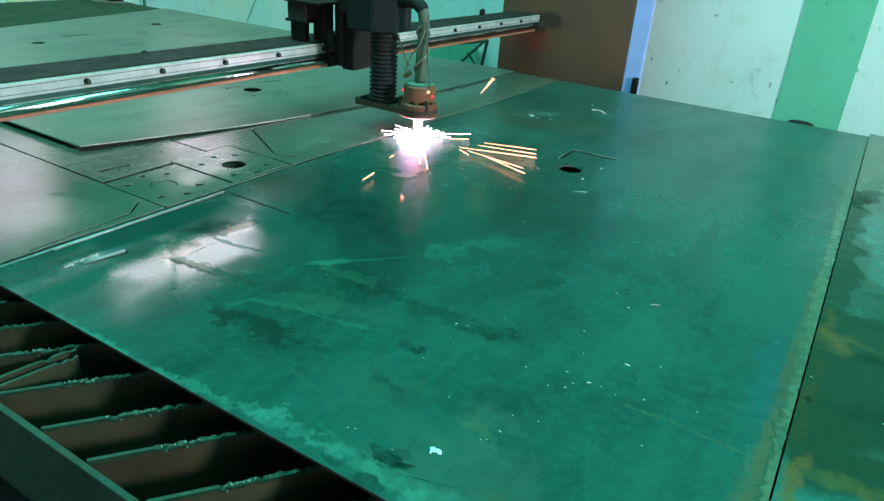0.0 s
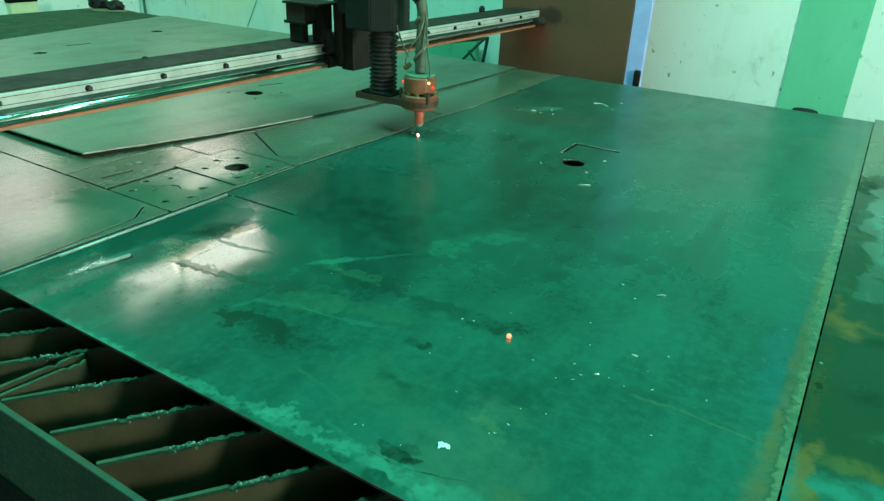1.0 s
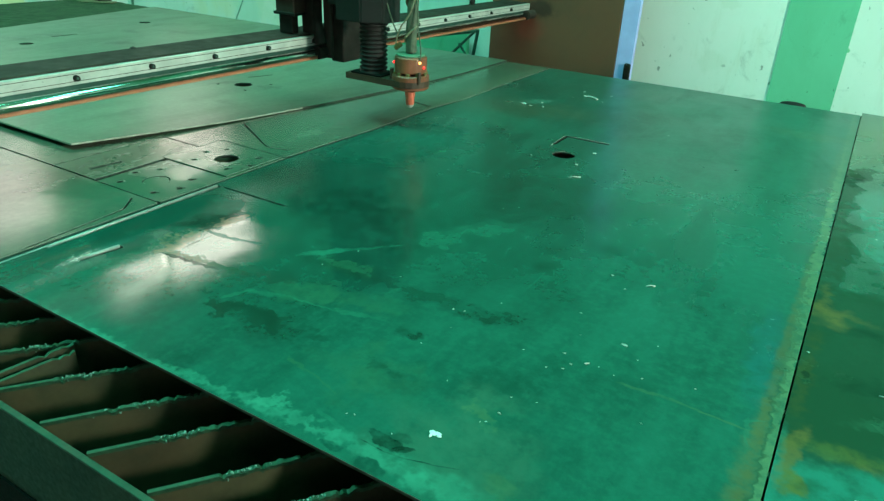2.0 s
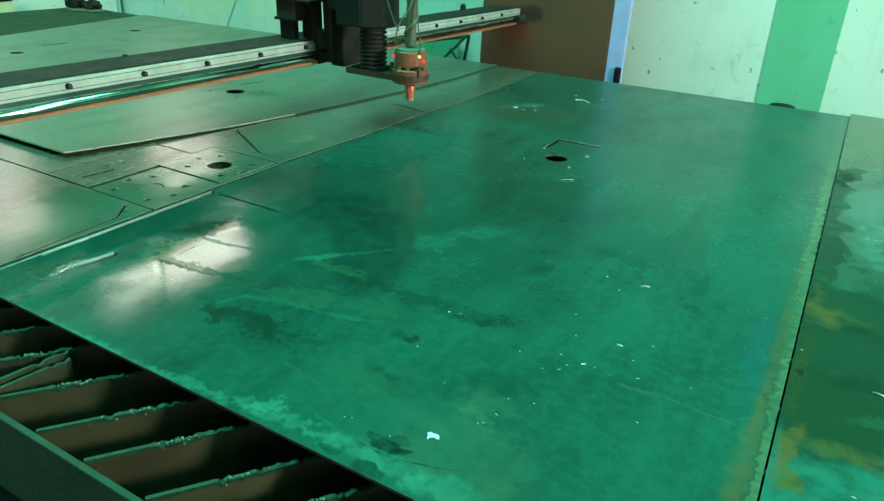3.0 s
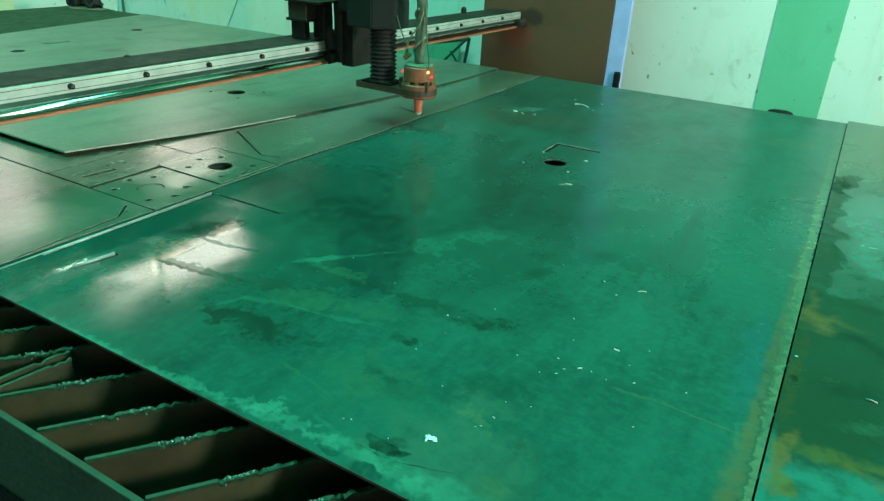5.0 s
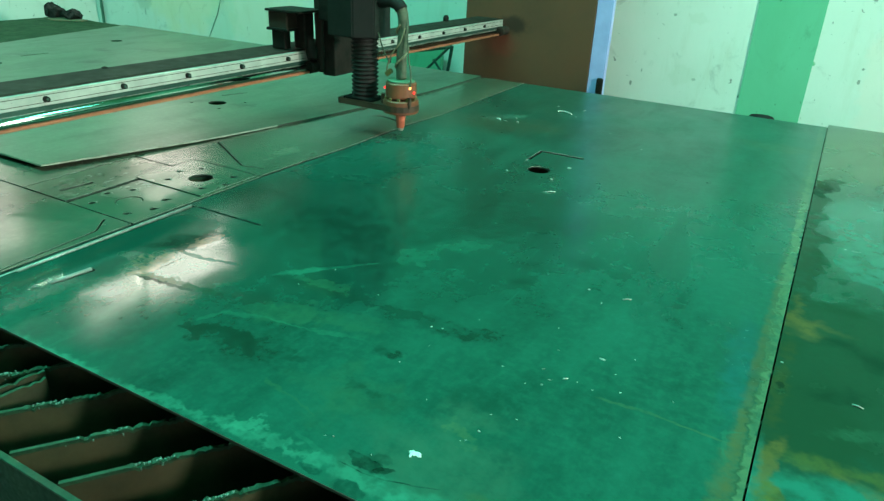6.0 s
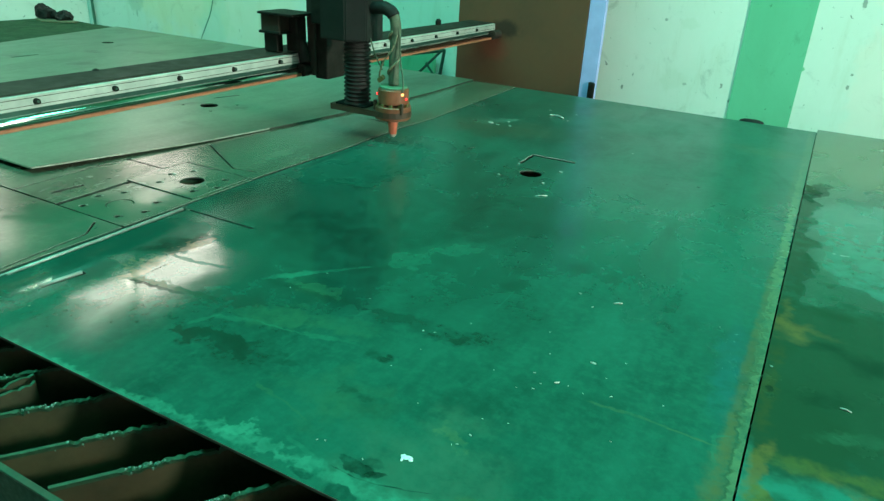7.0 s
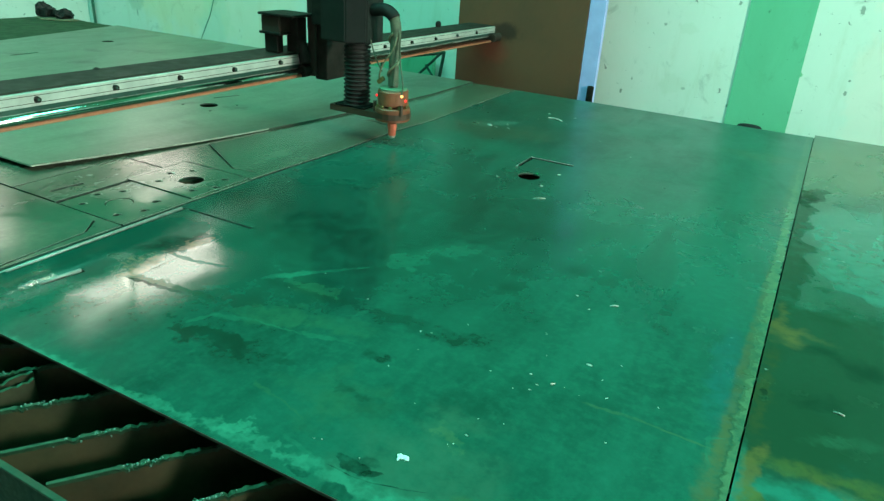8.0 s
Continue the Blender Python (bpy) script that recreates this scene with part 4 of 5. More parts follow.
thing("sheet_remnant", slab(B(), near_piece, [slit([(LX - 0.006, 0.10), (-1.326, 0.333), (-1.368, 0.384)], 0.006)], T - THICK, T), LEFT, "grey-green steel sheet remnant with a cut line", "steel remnant", group="sheets on the table")
thing("sheet_remnant", slab(B(), [(-1.700, 0.406), (-1.540, 0.406), (-1.540, 0.609), (-1.551, 0.609), (-1.551, 0.727), (-1.700, 0.727)], [slit([(-1.61, 0.44), (-1.602, 0.525)], 0.015)], T - THICK, T), LEFT, "narrow cut steel offcut with a slot, beside the plates", "steel remnant", group="sheets on the table")
thing("sheet_remnant", slab(B(), [(-2.65, 0.406), (-1.706, 0.406), (-1.706, 0.733), (-1.553, 0.733), (-1.553, 0.813), (-1.303, 0.813), (-1.297, 0.97), (-1.285, 1.17), (-1.286, 1.53), (-1.265, 1.72), (-1.265, 2.5), (-1.85, 2.5), (-1.85, 1.0), (-2.65, 1.0)],
      [slit([(-1.633, 0.975), (-1.405, 0.845), (-1.335, 0.862)], 0.006), slit([(-1.463, 1.552), (-1.42, 1.565), (-1.38, 1.553), (-1.295, 1.535)], 0.009)], T - THICK, T), (LEFT_STEEL, CUT_EDGE, CUT_RIM), "grey-green steel sheet remnant with diagonal cut line", "steel remnant", group="sheets on the table")
thing("sheet_remnant", slab(B(), [(-1.3085, 0.406), (LX, 0.406), (LX, 0.807), (-1.3085, 0.807)], [], T - THICK, T), LEFT, "thin steel strip remnant beside the seam", "steel remnant", group="sheets on the table")


# pale strips added in the slots, in place of their lit far walls
for a, b in (((-1.2815, 0.02), (-1.2795, 0.552)), ((-1.188, 0.137), (-1.1755, 0.214))):
    thing("slot_strip", rod(B(), (*a, T - 0.003), (*b, T - 0.001), 0.004, sides=8), SLOT_PALE, "added pale strip for the lit far wall of a cut slot", "sliver", group="slivers in the slots", smooth=True)
bm = B()
tube(bm, [(-0.777, 1.402, T + 0.001), (-0.776, 1.507, T + 0.0015), (-0.634, 1.509, T + 0.001)], 0.0024, 6)
thing("slot_strip", bm, BED_GREY, "pale bent burr along an angled cut", "sliver", group="slivers in the slots", smooth=True)


BOLT_HOLES = [(0.086, -0.002), (-0.086, 0.004), (0.060, 0.054), (-0.058, 0.055), (0.061, -0.056), (-0.058, -0.058)]


def flange_plate(x0, x1, y0, y1, cx, cy, drop, label, tilt=0.0):
    holes = [ring(cx, cy, 0.032)] + [ring(cx + a, cy + b, 0.0078, 12) for a, b in BOLT_HOLES]
    return thing("flange_plate", slab(B(), [(x0, y0), (x1, y0), (x1, y1), (x0, y1)], holes, T - THICK - drop, T - drop, lambda x, y: (x - x0) * tilt), LEFT, label, "cut plate", group="cut flange plates")


flange_plate(-1.527, -1.312, 0.406, 0.6075, -1.423, 0.492, 0.0015, "square cut steel plate with bolt holes, slug still in it")
flange_plate(-1.546, -1.312, 0.611, 0.806, -1.412, 0.704, -0.001, "square cut steel plate with bolt holes and open centre")
thing("round_slug", slab(B(), ring(-1.423, 0.492, 0.0295), [], T - THICK - 0.003, T - 0.003), LEFT, "round steel slug lying in the hole it was cut from", "cut slug")

# upper sheet, its near edge sprung upwards
Y0, Y1, Y2 = 0.503, 1.22, 2.50
RIGHT_EDGE = [(Y0, -1.777), (0.983, -1.652), (1.38, -1.580), (1.79, -1.517), (2.10, -1.493), (Y2, -1.485)]
UP = 0.005


def sprung(y):
    return 0.0012 + 0.0115 * max(0.0, (1.35 - y) / (1.35 - Y0)) ** 1.9


def right_x(y):
    for (y0, x0), (y1, x1) in zip(RIGHT_EDGE, RIGHT_EDGE[1:]):
        if y <= y1:
            return x0 + (x1 - x0) * (y - y0) / (y1 - y0)
    return RIGHT_EDGE[-1][1]


def left_x(y):
    return -3.58 - 0.44 * (y - Y0) / (Y2 - Y0)


holes = [ring(-1.997, 1.326, 0.033), slit([(-2.075, 1.425), (-2.04, 1.525)], 0.008), ring(-3.495, 2.034, 0.030), ring(-3.291, 1.256, 0.029), slit([(-3.39, 1.435), (-3.385, 1.565)], 0.012)]
for dx, dy in ((-0.075, -0.055), (0.072, 0.07), (0.07, -0.06)):
    holes.append(ring(-1.997 + dx, 1.326 + dy, 0.006, 8))
bm = slab(B(), [(right_x(y), y) for y in (Y1, 1.38, 1.79, 2.10, Y2)] + [(left_x(Y2), Y2), (left_x(Y1), Y1)], holes, T, T + UP, lambda x, y: sprung(y))
# far edge all dark: the shadow in the gap below put into its colour
for f in bm.faces:
    f.material_index = min(f.material_index, 1)
rows = []
for i in range(15):
    y = Y0 + (Y1 - Y0) * i / 14
    z = T + sprung(y)
    rows.append([bm.verts.new(p) for p in ((right_x(y), y, z + UP), (left_x(y), y, z + UP), (left_x(y), y, z), (right_x(y), y, z))])
for a, b in zip(rows, rows[1:]):
    for k in range(4):
        f = bm.faces.new((a[k], a[(k + 1) % 4], b[(k + 1) % 4], b[k]))
        f.material_index = 2 * (k % 2)
f = bm.faces.new(rows[0])
f.material_index = 2
bmesh.ops.remove_doubles(bm, verts=bm.verts, dist=0.0002)
bmesh.ops.recalc_face_normals(bm, faces=bm.faces)
thing("steel_sheet", bm, (SPRUNG_STEEL, CUT_EDGE, CUT_RIM), "grey-green steel sheet with round holes, its near edge sprung up", "steel sheet", group="sheets on the table")

# ---- gantry ----
GX, GY = -1.58, 1.52
gantry = tagged(new("gantry"), "dark steel gantry beam with pale guide rail and polished bar", "gantry")
gantry.matrix_world = pose(GX, GY, 0, -0.54)


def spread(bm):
    """Enlarges gantry and carriage parts by one eighth about the camera's eye; their outline stays."""
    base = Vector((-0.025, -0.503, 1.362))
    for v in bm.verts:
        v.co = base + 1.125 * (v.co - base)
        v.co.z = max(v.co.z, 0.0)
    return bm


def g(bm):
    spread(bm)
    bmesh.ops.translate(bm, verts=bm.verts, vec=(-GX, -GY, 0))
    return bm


BY0, BY1 = -1.25, 2.545
part("beam", g(box(B(), -1.552, -1.430, BY0, BY1, 0.960, 1.030, 0.003)), BEAM_DARK, gantry, "dark steel box beam")
bm = B()
box(bm, -1.430, -1.417, BY0, BY1, 0.998, 1.026, 0.0015)
part("guide_rail", g(bm), RAIL_WHITE, gantry, "pale ground steel guide rail")
# raised dark strips in place of grooves, their shade put into the colour
for z in (1.0195, 1.0045):
    part("groove", g(box(B(), -1.4175, -1.4165, BY0, BY1, z, z + 0.0011)), BEAM_DARK, gantry, "thin raised dark strip for the shade of a groove")
part("round_bar", g(rod(B(), (-1.402, BY0, 0.9815), (-1.402, BY1, 0.9815), 0.0108, sides=32)), CHROME, gantry, "polished round bar", smooth=True)
part("lower_angle", g(box(B(), -1.430, -1.402, BY0, BY1, 0.9615, 0.9690, 0.002)), ORANGE, gantry, "red-oxide painted lower edge")
# strip added over the beam's face, in that face's shaded colour
part("beam_shade_strip", g(box(B(), -1.430, -1.421, BY0, BY1, 0.9695, 0.9975)), BED_GREY, gantry)
for i in range(19):
    y = 0.326 + 0.1838 * (i - 7)
    bm = B()
    rod(bm, (-1.4175, y, 1.0115), (-1.4095, y, 1.0115), 0.0068, 0.006, 12)
    bolt = part("rail_bolt", g(bm), BLACK, gantry, smooth=False)
    part("socket", g(rod(B(), (-1.4094, y, 1.0120), (-1.4088, y, 1.0120), 0.0030, sides=10)), BED_GREY, bolt)
# end plate and upright at the wall side
end = part("end_plate", g(box(B(), -1.614, -0.984, 2.55, 2.565, 0.0, 1.7, 0.002)), BROWN_PLATE, gantry, "rust-brown steel end plate")
bm = B()
box(bm, -0.983, -0.911, 2.556, 2.586, 0.0, 1.7, 0.002)
part("column_side", g(bm), BLUE, gantry, "pale blue painted side")
part("stop_block", g(box(B(), -0.940, -0.909, 2.54, 2.556, 0.68, 0.822, 0.008)), BLACK, gantry, "black stop block")
part("bar_socket", g(rod(B(), (-1.402, 2.48, 0.980), (-1.402, 2.55, 0.980), 0.020, sides=20)), BEAM_DARK, gantry)
part("leg", g(box(B(), -1.60, -1.38, BY0 - 0.02, BY0, 0.0, 1.05, 0.003)), BEAM_DARK, gantry)
part("cable_clip", g(lathe(B(), [(0.008, 1.03), (0.007, 1.032), (0.003, 1.034)], -1.545, 0.56, 12)), BLACK, gantry)
part("cable_clip", g(lathe(B(), [(0.012, 1.03), (0.013, 1.045), (0.006, 1.055)], -1.54, 2.22, 12)), BLACK, gantry)

# ---- torch carriage ----
CX, CY = -1.40, 1.352
carriage = tagged(new("torch_carriage"), "black torch carriage riding on the gantry bar", "machine carriage")


def c(bm):
    bmesh.ops.translate(bm, verts=bm.verts, vec=(-CX, -CY, 0))
    return bm


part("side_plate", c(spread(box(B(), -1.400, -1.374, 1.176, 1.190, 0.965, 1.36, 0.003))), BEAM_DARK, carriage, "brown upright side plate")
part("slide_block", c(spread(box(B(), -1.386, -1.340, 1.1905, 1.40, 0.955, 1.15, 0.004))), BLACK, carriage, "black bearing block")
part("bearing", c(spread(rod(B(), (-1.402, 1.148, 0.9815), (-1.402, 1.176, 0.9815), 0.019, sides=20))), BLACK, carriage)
bm = slab(B(), [(-1.430, 1.275), (-1.335, 1.275), (-1.280, 1.312), (-1.280, 1.405), (-1.430, 1.405)], [], 1.060, 1.42)
bmesh.ops.bevel(bm, geom=list(bm.edges), offset=0.004, segments=2, affect="EDGES")
for f in bm.faces:
    f.material_index = 0
part("housing", c(bm), BOX_GREY, carriage, "dark grey lifter housing")
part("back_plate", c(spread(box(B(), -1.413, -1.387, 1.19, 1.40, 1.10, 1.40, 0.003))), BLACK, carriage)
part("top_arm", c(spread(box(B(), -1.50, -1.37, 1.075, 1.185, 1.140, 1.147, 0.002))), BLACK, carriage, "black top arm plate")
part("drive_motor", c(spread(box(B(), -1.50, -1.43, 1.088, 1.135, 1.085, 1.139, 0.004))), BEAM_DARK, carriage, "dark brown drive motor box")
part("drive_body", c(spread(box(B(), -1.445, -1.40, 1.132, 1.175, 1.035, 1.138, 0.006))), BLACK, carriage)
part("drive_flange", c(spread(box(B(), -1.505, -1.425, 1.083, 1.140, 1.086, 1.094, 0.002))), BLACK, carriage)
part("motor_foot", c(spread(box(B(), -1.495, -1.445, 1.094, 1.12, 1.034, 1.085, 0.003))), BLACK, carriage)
bm = B()
tube(bm, smooth_line([(-1.44, 1.152, 1.14), (-1.43, 1.154, 1.10), (-1.405, 1.157, 1.05), (-1.395, 1.158, 1.005)], 5), 0.017, 10)
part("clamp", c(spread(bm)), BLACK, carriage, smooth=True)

part("mount_arm", c(box(B(), -1.53, -1.43, 1.355, 1.395, 1.09, 1.40, 0.003)), BLACK, carriage)

# lifting slide with the torch
bm = slab(B(), [(-1.415, 1.300), (-1.232, 1.296)] + [(-1.204 + 0.059 * math.cos(a), 1.352 + 0.059 * math.sin(a)) for a in (radians(-110 + 20 * i) for i in range(12))] + [(-1.232, 1.405), (-1.415, 1.400)], [], 0.838, 0.856)
bmesh.ops.bevel(bm, geom=list(bm.edges), offset=0.0015, segments=1, affect="EDGES")
for f in bm.faces:
    f.material_index = 0
lift = part("torch_bracket", c(bm), BRACKET, carriage, "brown steel bracket that lifts the torch")
TX, TY = -1.204, 1.352
prof, z = [(0.030, 0.852)], 0.857
while z < 1.095:
    prof += [(0.036, z), (0.0435, z + 0.005), (0.0435, z + 0.007), (0.036, z + 0.012)]
    z += 0.0128
prof.append((0.030, z + 0.002))
part("bellows", c(lathe(B(), prof, -1.338, 1.345, 36)), RUBBER, lift, "black ribbed rubber bellows", smooth=True)
part("bellows_foot", c(box(B(), -1.396, -1.282, 1.303, 1.390, 0.856, 0.862, 0.002)), NEAR_BLACK, lift)
part("lower_ring", c(lathe(B(), [(0.018, 0.829), (0.053, 0.829), (0.0565, 0.832), (0.0565, 0.844), (0.0545, 0.846), (0.0545, 0.849), (0.0565, 0.851), (0.0565, 0.869), (0.054, 0.872), (0.018, 0.872)], TX, TY, 40)), TORCH_BROWN, lift, "brown clamp ring")
bm = B()
lathe(bm, [(0.02, 0.878), (0.046, 0.878), (0.049, 0.882), (0.049, 0.922), (0.046, 0.926), (0.02, 0.926)], TX, TY, 40)
part("collar", c(bm), TORCH_BROWN, lift, "brown torch collar")
part("collar_cap", c(lathe(B(), [(0.018, 0.926), (0.042, 0.926), (0.044, 0.9275), (0.044, 0.931), (0.041, 0.933), (0.018, 0.933)], TX, TY, 36)), metal("pale_green_cap", (0.07, 0.14, 0.085), (0.13, 0.22, 0.14), 0.5, 0.0, 40), lift, "pale green collar cap")
for i in range(10):
    a = 2 * math.pi * i / 10 + 0.1
    x, y = TX + 0.046 * math.cos(a), TY + 0.046 * math.sin(a)
    part("spacer", c(box(B(), x - 0.005, x + 0.005, y - 0.005, y + 0.005, 0.870, 0.880, 0.001)), BRASS, lift)
part("neck", c(lathe(B(), [(0.015, 0.866), (0.034, 0.866), (0.034, 0.884), (0.015, 0.884)], TX, TY, 24)), BLACK, lift)
for a in (-150, -30, 90, 200):
    x, y = TX + 0.058 * math.cos(radians(a)), TY + 0.058 * math.sin(radians(a))
    part("clamp_bolt", c(rod(B(), (x, y, 0.852), (x, y, 0.886), 0.0055, sides=10)), BRACKET, lift)
part("nozzle", c(lathe(B(), [(0.007, 0.7735), (0.0100, 0.7735), (0.0115, 0.778), (0.0130, 0.783), (0.0138, 0.801), (0.0152, 0.804), (0.0158, 0.829), (0.007, 0.829)], TX, TY, 32)), COPPER, lift, "reddish copper nozzle", smooth=False)
part("shield_tip", c(lathe(B(), [(0.004, 0.7700), (0.0085, 0.7700), (0.0112, 0.7735), (0.0125, 0.7785), (0.004, 0.7785)], TX, TY, 28)), CHIP, lift, "bright shield tip")
hose_line = smooth_line([(TX, TY, 0.936), (TX, TY, 1.00), (TX + 0.004, TY, 1.07), (TX + 0.006, TY - 0.004, 1.115), (TX - 0.004, TY - 0.006, 1.148), (TX - 0.035, TY - 0.008, 1.163), (TX - 0.075, TY - 0.006, 1.158)], 8)
part("hose", c(tube(B(), hose_line, 0.0165, 18)), HOSE, lift, "dusty grey-green hose sleeve", smooth=True)
wrap = []
for i in range(46):
    a, z = 0.19 * i + 2.6, 0.955 + 0.0032 * i
    wrap.append((TX + 0.0185 * math.cos(a) + 0.003 * i / 46, TY + 0.0185 * math.sin(a), z))
part("hose_wrap", c(tube(B(), wrap, 0.0035, 6)), CABLE, lift, "pale strap wound round the hose", smooth=True)
part("hose_elbow", c(tube(B(), hose_line[30:], 0.0195, 16)), RUBBER, lift, "black taped hose bend", smooth=True)
part("cable", c(tube(B(), smooth_line([(TX + 0.045, TY - 0.02, 0.915), (TX + 0.047, TY - 0.02, 0.955), (TX + 0.034, TY - 0.016, 1.01), (TX + 0.028, TY - 0.012, 1.06), (TX + 0.02, TY - 0.008, 1.11)], 6), 0.0022, 6)), HOSE, lift, "thin green cable", smooth=True)
part("cable", c(tube(B(), smooth_line([(TX - 0.046, TY - 0.01, 0.94), (TX - 0.04, TY - 0.02, 0.97), (TX - 0.02, TY - 0.026, 1.01), (TX + 0.012, TY - 0.028, 1.05), (TX + 0.022, TY - 0.018, 1.09)], 6), 0.0024, 6)), CABLE, lift, "thin pale cable", smooth=True)
part("cable", c(tube(B(), smooth_line([(TX - 0.03, TY - 0.02, 0.98), (TX - 0.055, TY - 0.02, 1.02), (TX - 0.075, TY - 0.02, 1.07)], 6), 0.0022, 6)), HOSE, lift, "thin cable", smooth=True)
part("fitting", c(rod(B(), (TX - 0.048, TY - 0.012, 0.945), (TX - 0.030, TY - 0.012, 0.958), 0.008, sides=10)), BRASS, lift, "brass fitting")
for dx, dy, z, mat, r, word in ((-0.046, -0.022, 0.905, LED_RED, 0.0042, "small red indicator lamp"), (0.045, -0.020, 0.913, LED_AMBER, 0.0045, "amber indicator lamp"), (0.0495, -0.004, 0.897, LED_RED, 0.004, "small red indicator lamp")):
    bm = B()
    bmesh.ops.create_uvsphere(bm, u_segments=12, v_segments=8, radius=r, matrix=Matrix.Translation((TX + dx, TY + dy, z)))
    part("indicator_lamp", c(bm), mat, lift, word, smooth=True)

# ---- beyond the table ----
stand = tagged(new("steel_trestle"), "dark steel trestle with a slanting brace behind the table", "trestle")
SY = 3.1
TRESTLE = metal("dark_green_trestle", (0.012, 0.045, 0.032), (0.03, 0.075, 0.05), 0.5, 0.2, 25)
part("leg", rod(B(), (-2.10, SY, 0.0), (-1.975, SY, 0.78), 0.010, sides=8), TRESTLE, stand)
part("leg", rod(B(), (-2.45, SY, 0.0), (-2.40, SY, 0.70), 0.010, sides=8), TRESTLE, stand)
part("top_bar", rod(B(), (-2.41, SY, 0.69), (-1.975, SY, 0.775), 0.010, sides=8), TRESTLE, stand)
part("brace", rod(B(), (-2.42, SY - 0.012, 0.36), (-1.985, SY - 0.012, 0.775), 0.008, sides=8), TRESTLE, stand)
part("brace", rod(B(), (-2.085, SY - 0.02, 0.695), (-2.03, SY - 0.02, 0.63), 0.007, sides=8), TRESTLE, stand)
thing("green_board", box(B(), -2.72, -2.16, 3.30, 3.34, 0.0, 0.72, 0.003), STRIPE, "green painted board standing against the wall", "board")

# dark rubber cap on the back rail
bm = lathe(B(), [(0.048, 0.741), (0.048, 0.746), (0.042, 0.752), (0.028, 0.756), (0.010, 0.757)], 0, 0, 28)
for v in bm.verts:
    v.co.y *= 0.35
cap = thing("rubber_cap", bm, RUBBER, "dark brown rubber cap on the table's back rail", "cap", smooth=True)
cap.matrix_world = pose(-0.238, 2.531, 0.0)

# scrap on the far end of the slats
thing("pale_offcut", slab(B(), [(-4.66, 2.37), (-4.53, 2.33), (-4.36, 2.43), (-4.38, 2.49), (-4.66, 2.49)], [], SLAT_TOP + 0.004, SLAT_TOP + 0.011), (CABLE, CABLE, CABLE), "pale flat offcut lying on the slats", "offcut")
for x, y, r, flat, s in ((-4.63, 2.43, 0.062, 0.75, 1), (-4.50, 2.46, 0.066, 0.42, 2)):
    bm = B()
    bmesh.ops.create_icosphere(bm, subdivisions=4, radius=r, matrix=Matrix.Translation((x, y, SLAT_TOP + 0.014 + r * flat * 0.6)) @ Matrix.Diagonal((1.25, 0.9, flat, 1)))
    for v in bm.verts:
        q = v.co.copy()
        v.co += 0.45 * r * noise.noise_vector(q * 16) + 0.22 * r * noise.noise_vector(q * 45 + Vector((s, 0, 0)))
        v.co.z = max(v.co.z, SLAT_TOP + 0.0145)
    thing("scrap_bag", bm, RUBBER, "dark crumpled scrap bag on the pale offcut", "bag")
box_unit = tagged(new("switch_box"), "cream metal switch box with a dark lid on the far wall", "switch box")
part("body", box(B(), -5.55, -5.49, 2.29, 2.49, 0.58, 0.722, 0.004), metal("cream_enamel", (0.62, 0.56, 0.34), (0.70, 0.63, 0.40), 0.5, 0.0, 12), box_unit, "cream enamel body")
part("lid", box(B(), -5.55, -5.485, 2.285, 2.495, 0.722, 0.745, 0.003), NEAR_BLACK, box_unit, "dark lid")
PIPE = metal("teal_pipe_paint", (0.05, 0.16, 0.12), (0.08, 0.22, 0.16), 0.5, 0.0, 20)
thing("wall_pipe", rod(B(), (-5.46, WALL_Y - 0.022, 0), (-5.46, WALL_Y - 0.022, ROOM_H), 0.011, sides=10), PIPE, "dark vertical pipe on the plaster wall", "pipe", smooth=True)

thing("wall_cable", tube(B(), smooth_line([(-4.30, WALL_Y - 0.004, 0.50), (-4.254, WALL_Y - 0.004, 0.577), (-4.170, WALL_Y - 0.004, 0.715), (-4.114, WALL_Y - 0.004, 0.825), (-3.9, WALL_Y - 0.004, 1.40)], 6), 0.0022, 6), PIPE, "thin dark cable hanging on the plaster wall", "cable", smooth=True)

# ---- chips and spatter on the sheets ----
CHIPS_A = [(-0.337, 0.676, 6), (-0.300, 0.636, 5), (-0.240, 0.453, 8), (-0.311, 0.376, 4.5), (-0.272, 0.369, 8), (-0.210, 0.424, 3), (-0.190, 0.381, 4), (-0.117, 0.401, 4), (-0.335, 0.507, 3), (-0.310, 0.441, 3),
           (-0.368, 0.348, 3), (-0.320, 0.325, 3), (-0.297, 0.336, 4), (-0.292, 0.354, 4), (-0.254, 0.372, 3), (-0.228, 0.365, 2), (-0.082, 0.695, 3.5), (-0.195, 0.482, 3), (-0.161, 0.280, 3), (-0.296, 0.240, 2)]
CHIPS_B = [(-0.521, 0.389, 6), (-0.502, 0.395, 3), (-0.790, 0.472, 3), (-0.661, 0.433, 3), (-0.463, 0.456, 3), (-0.495, 0.337, 2), (-0.509, 0.270, 3), (-0.329, 0.189, 6), (-0.342, 0.159, 2.5), (-0.336, 0.164, 2.5),
           (-0.498, 0.072, 3), (-0.488, 0.076, 4), (-0.425, 0.073, 3), (-0.425, 0.211, 2.5), (-0.331, 0.230, 2.5), (-0.809, 0.385, 3), (0.012, 0.612, 5), (0.099, 0.290, 5)]
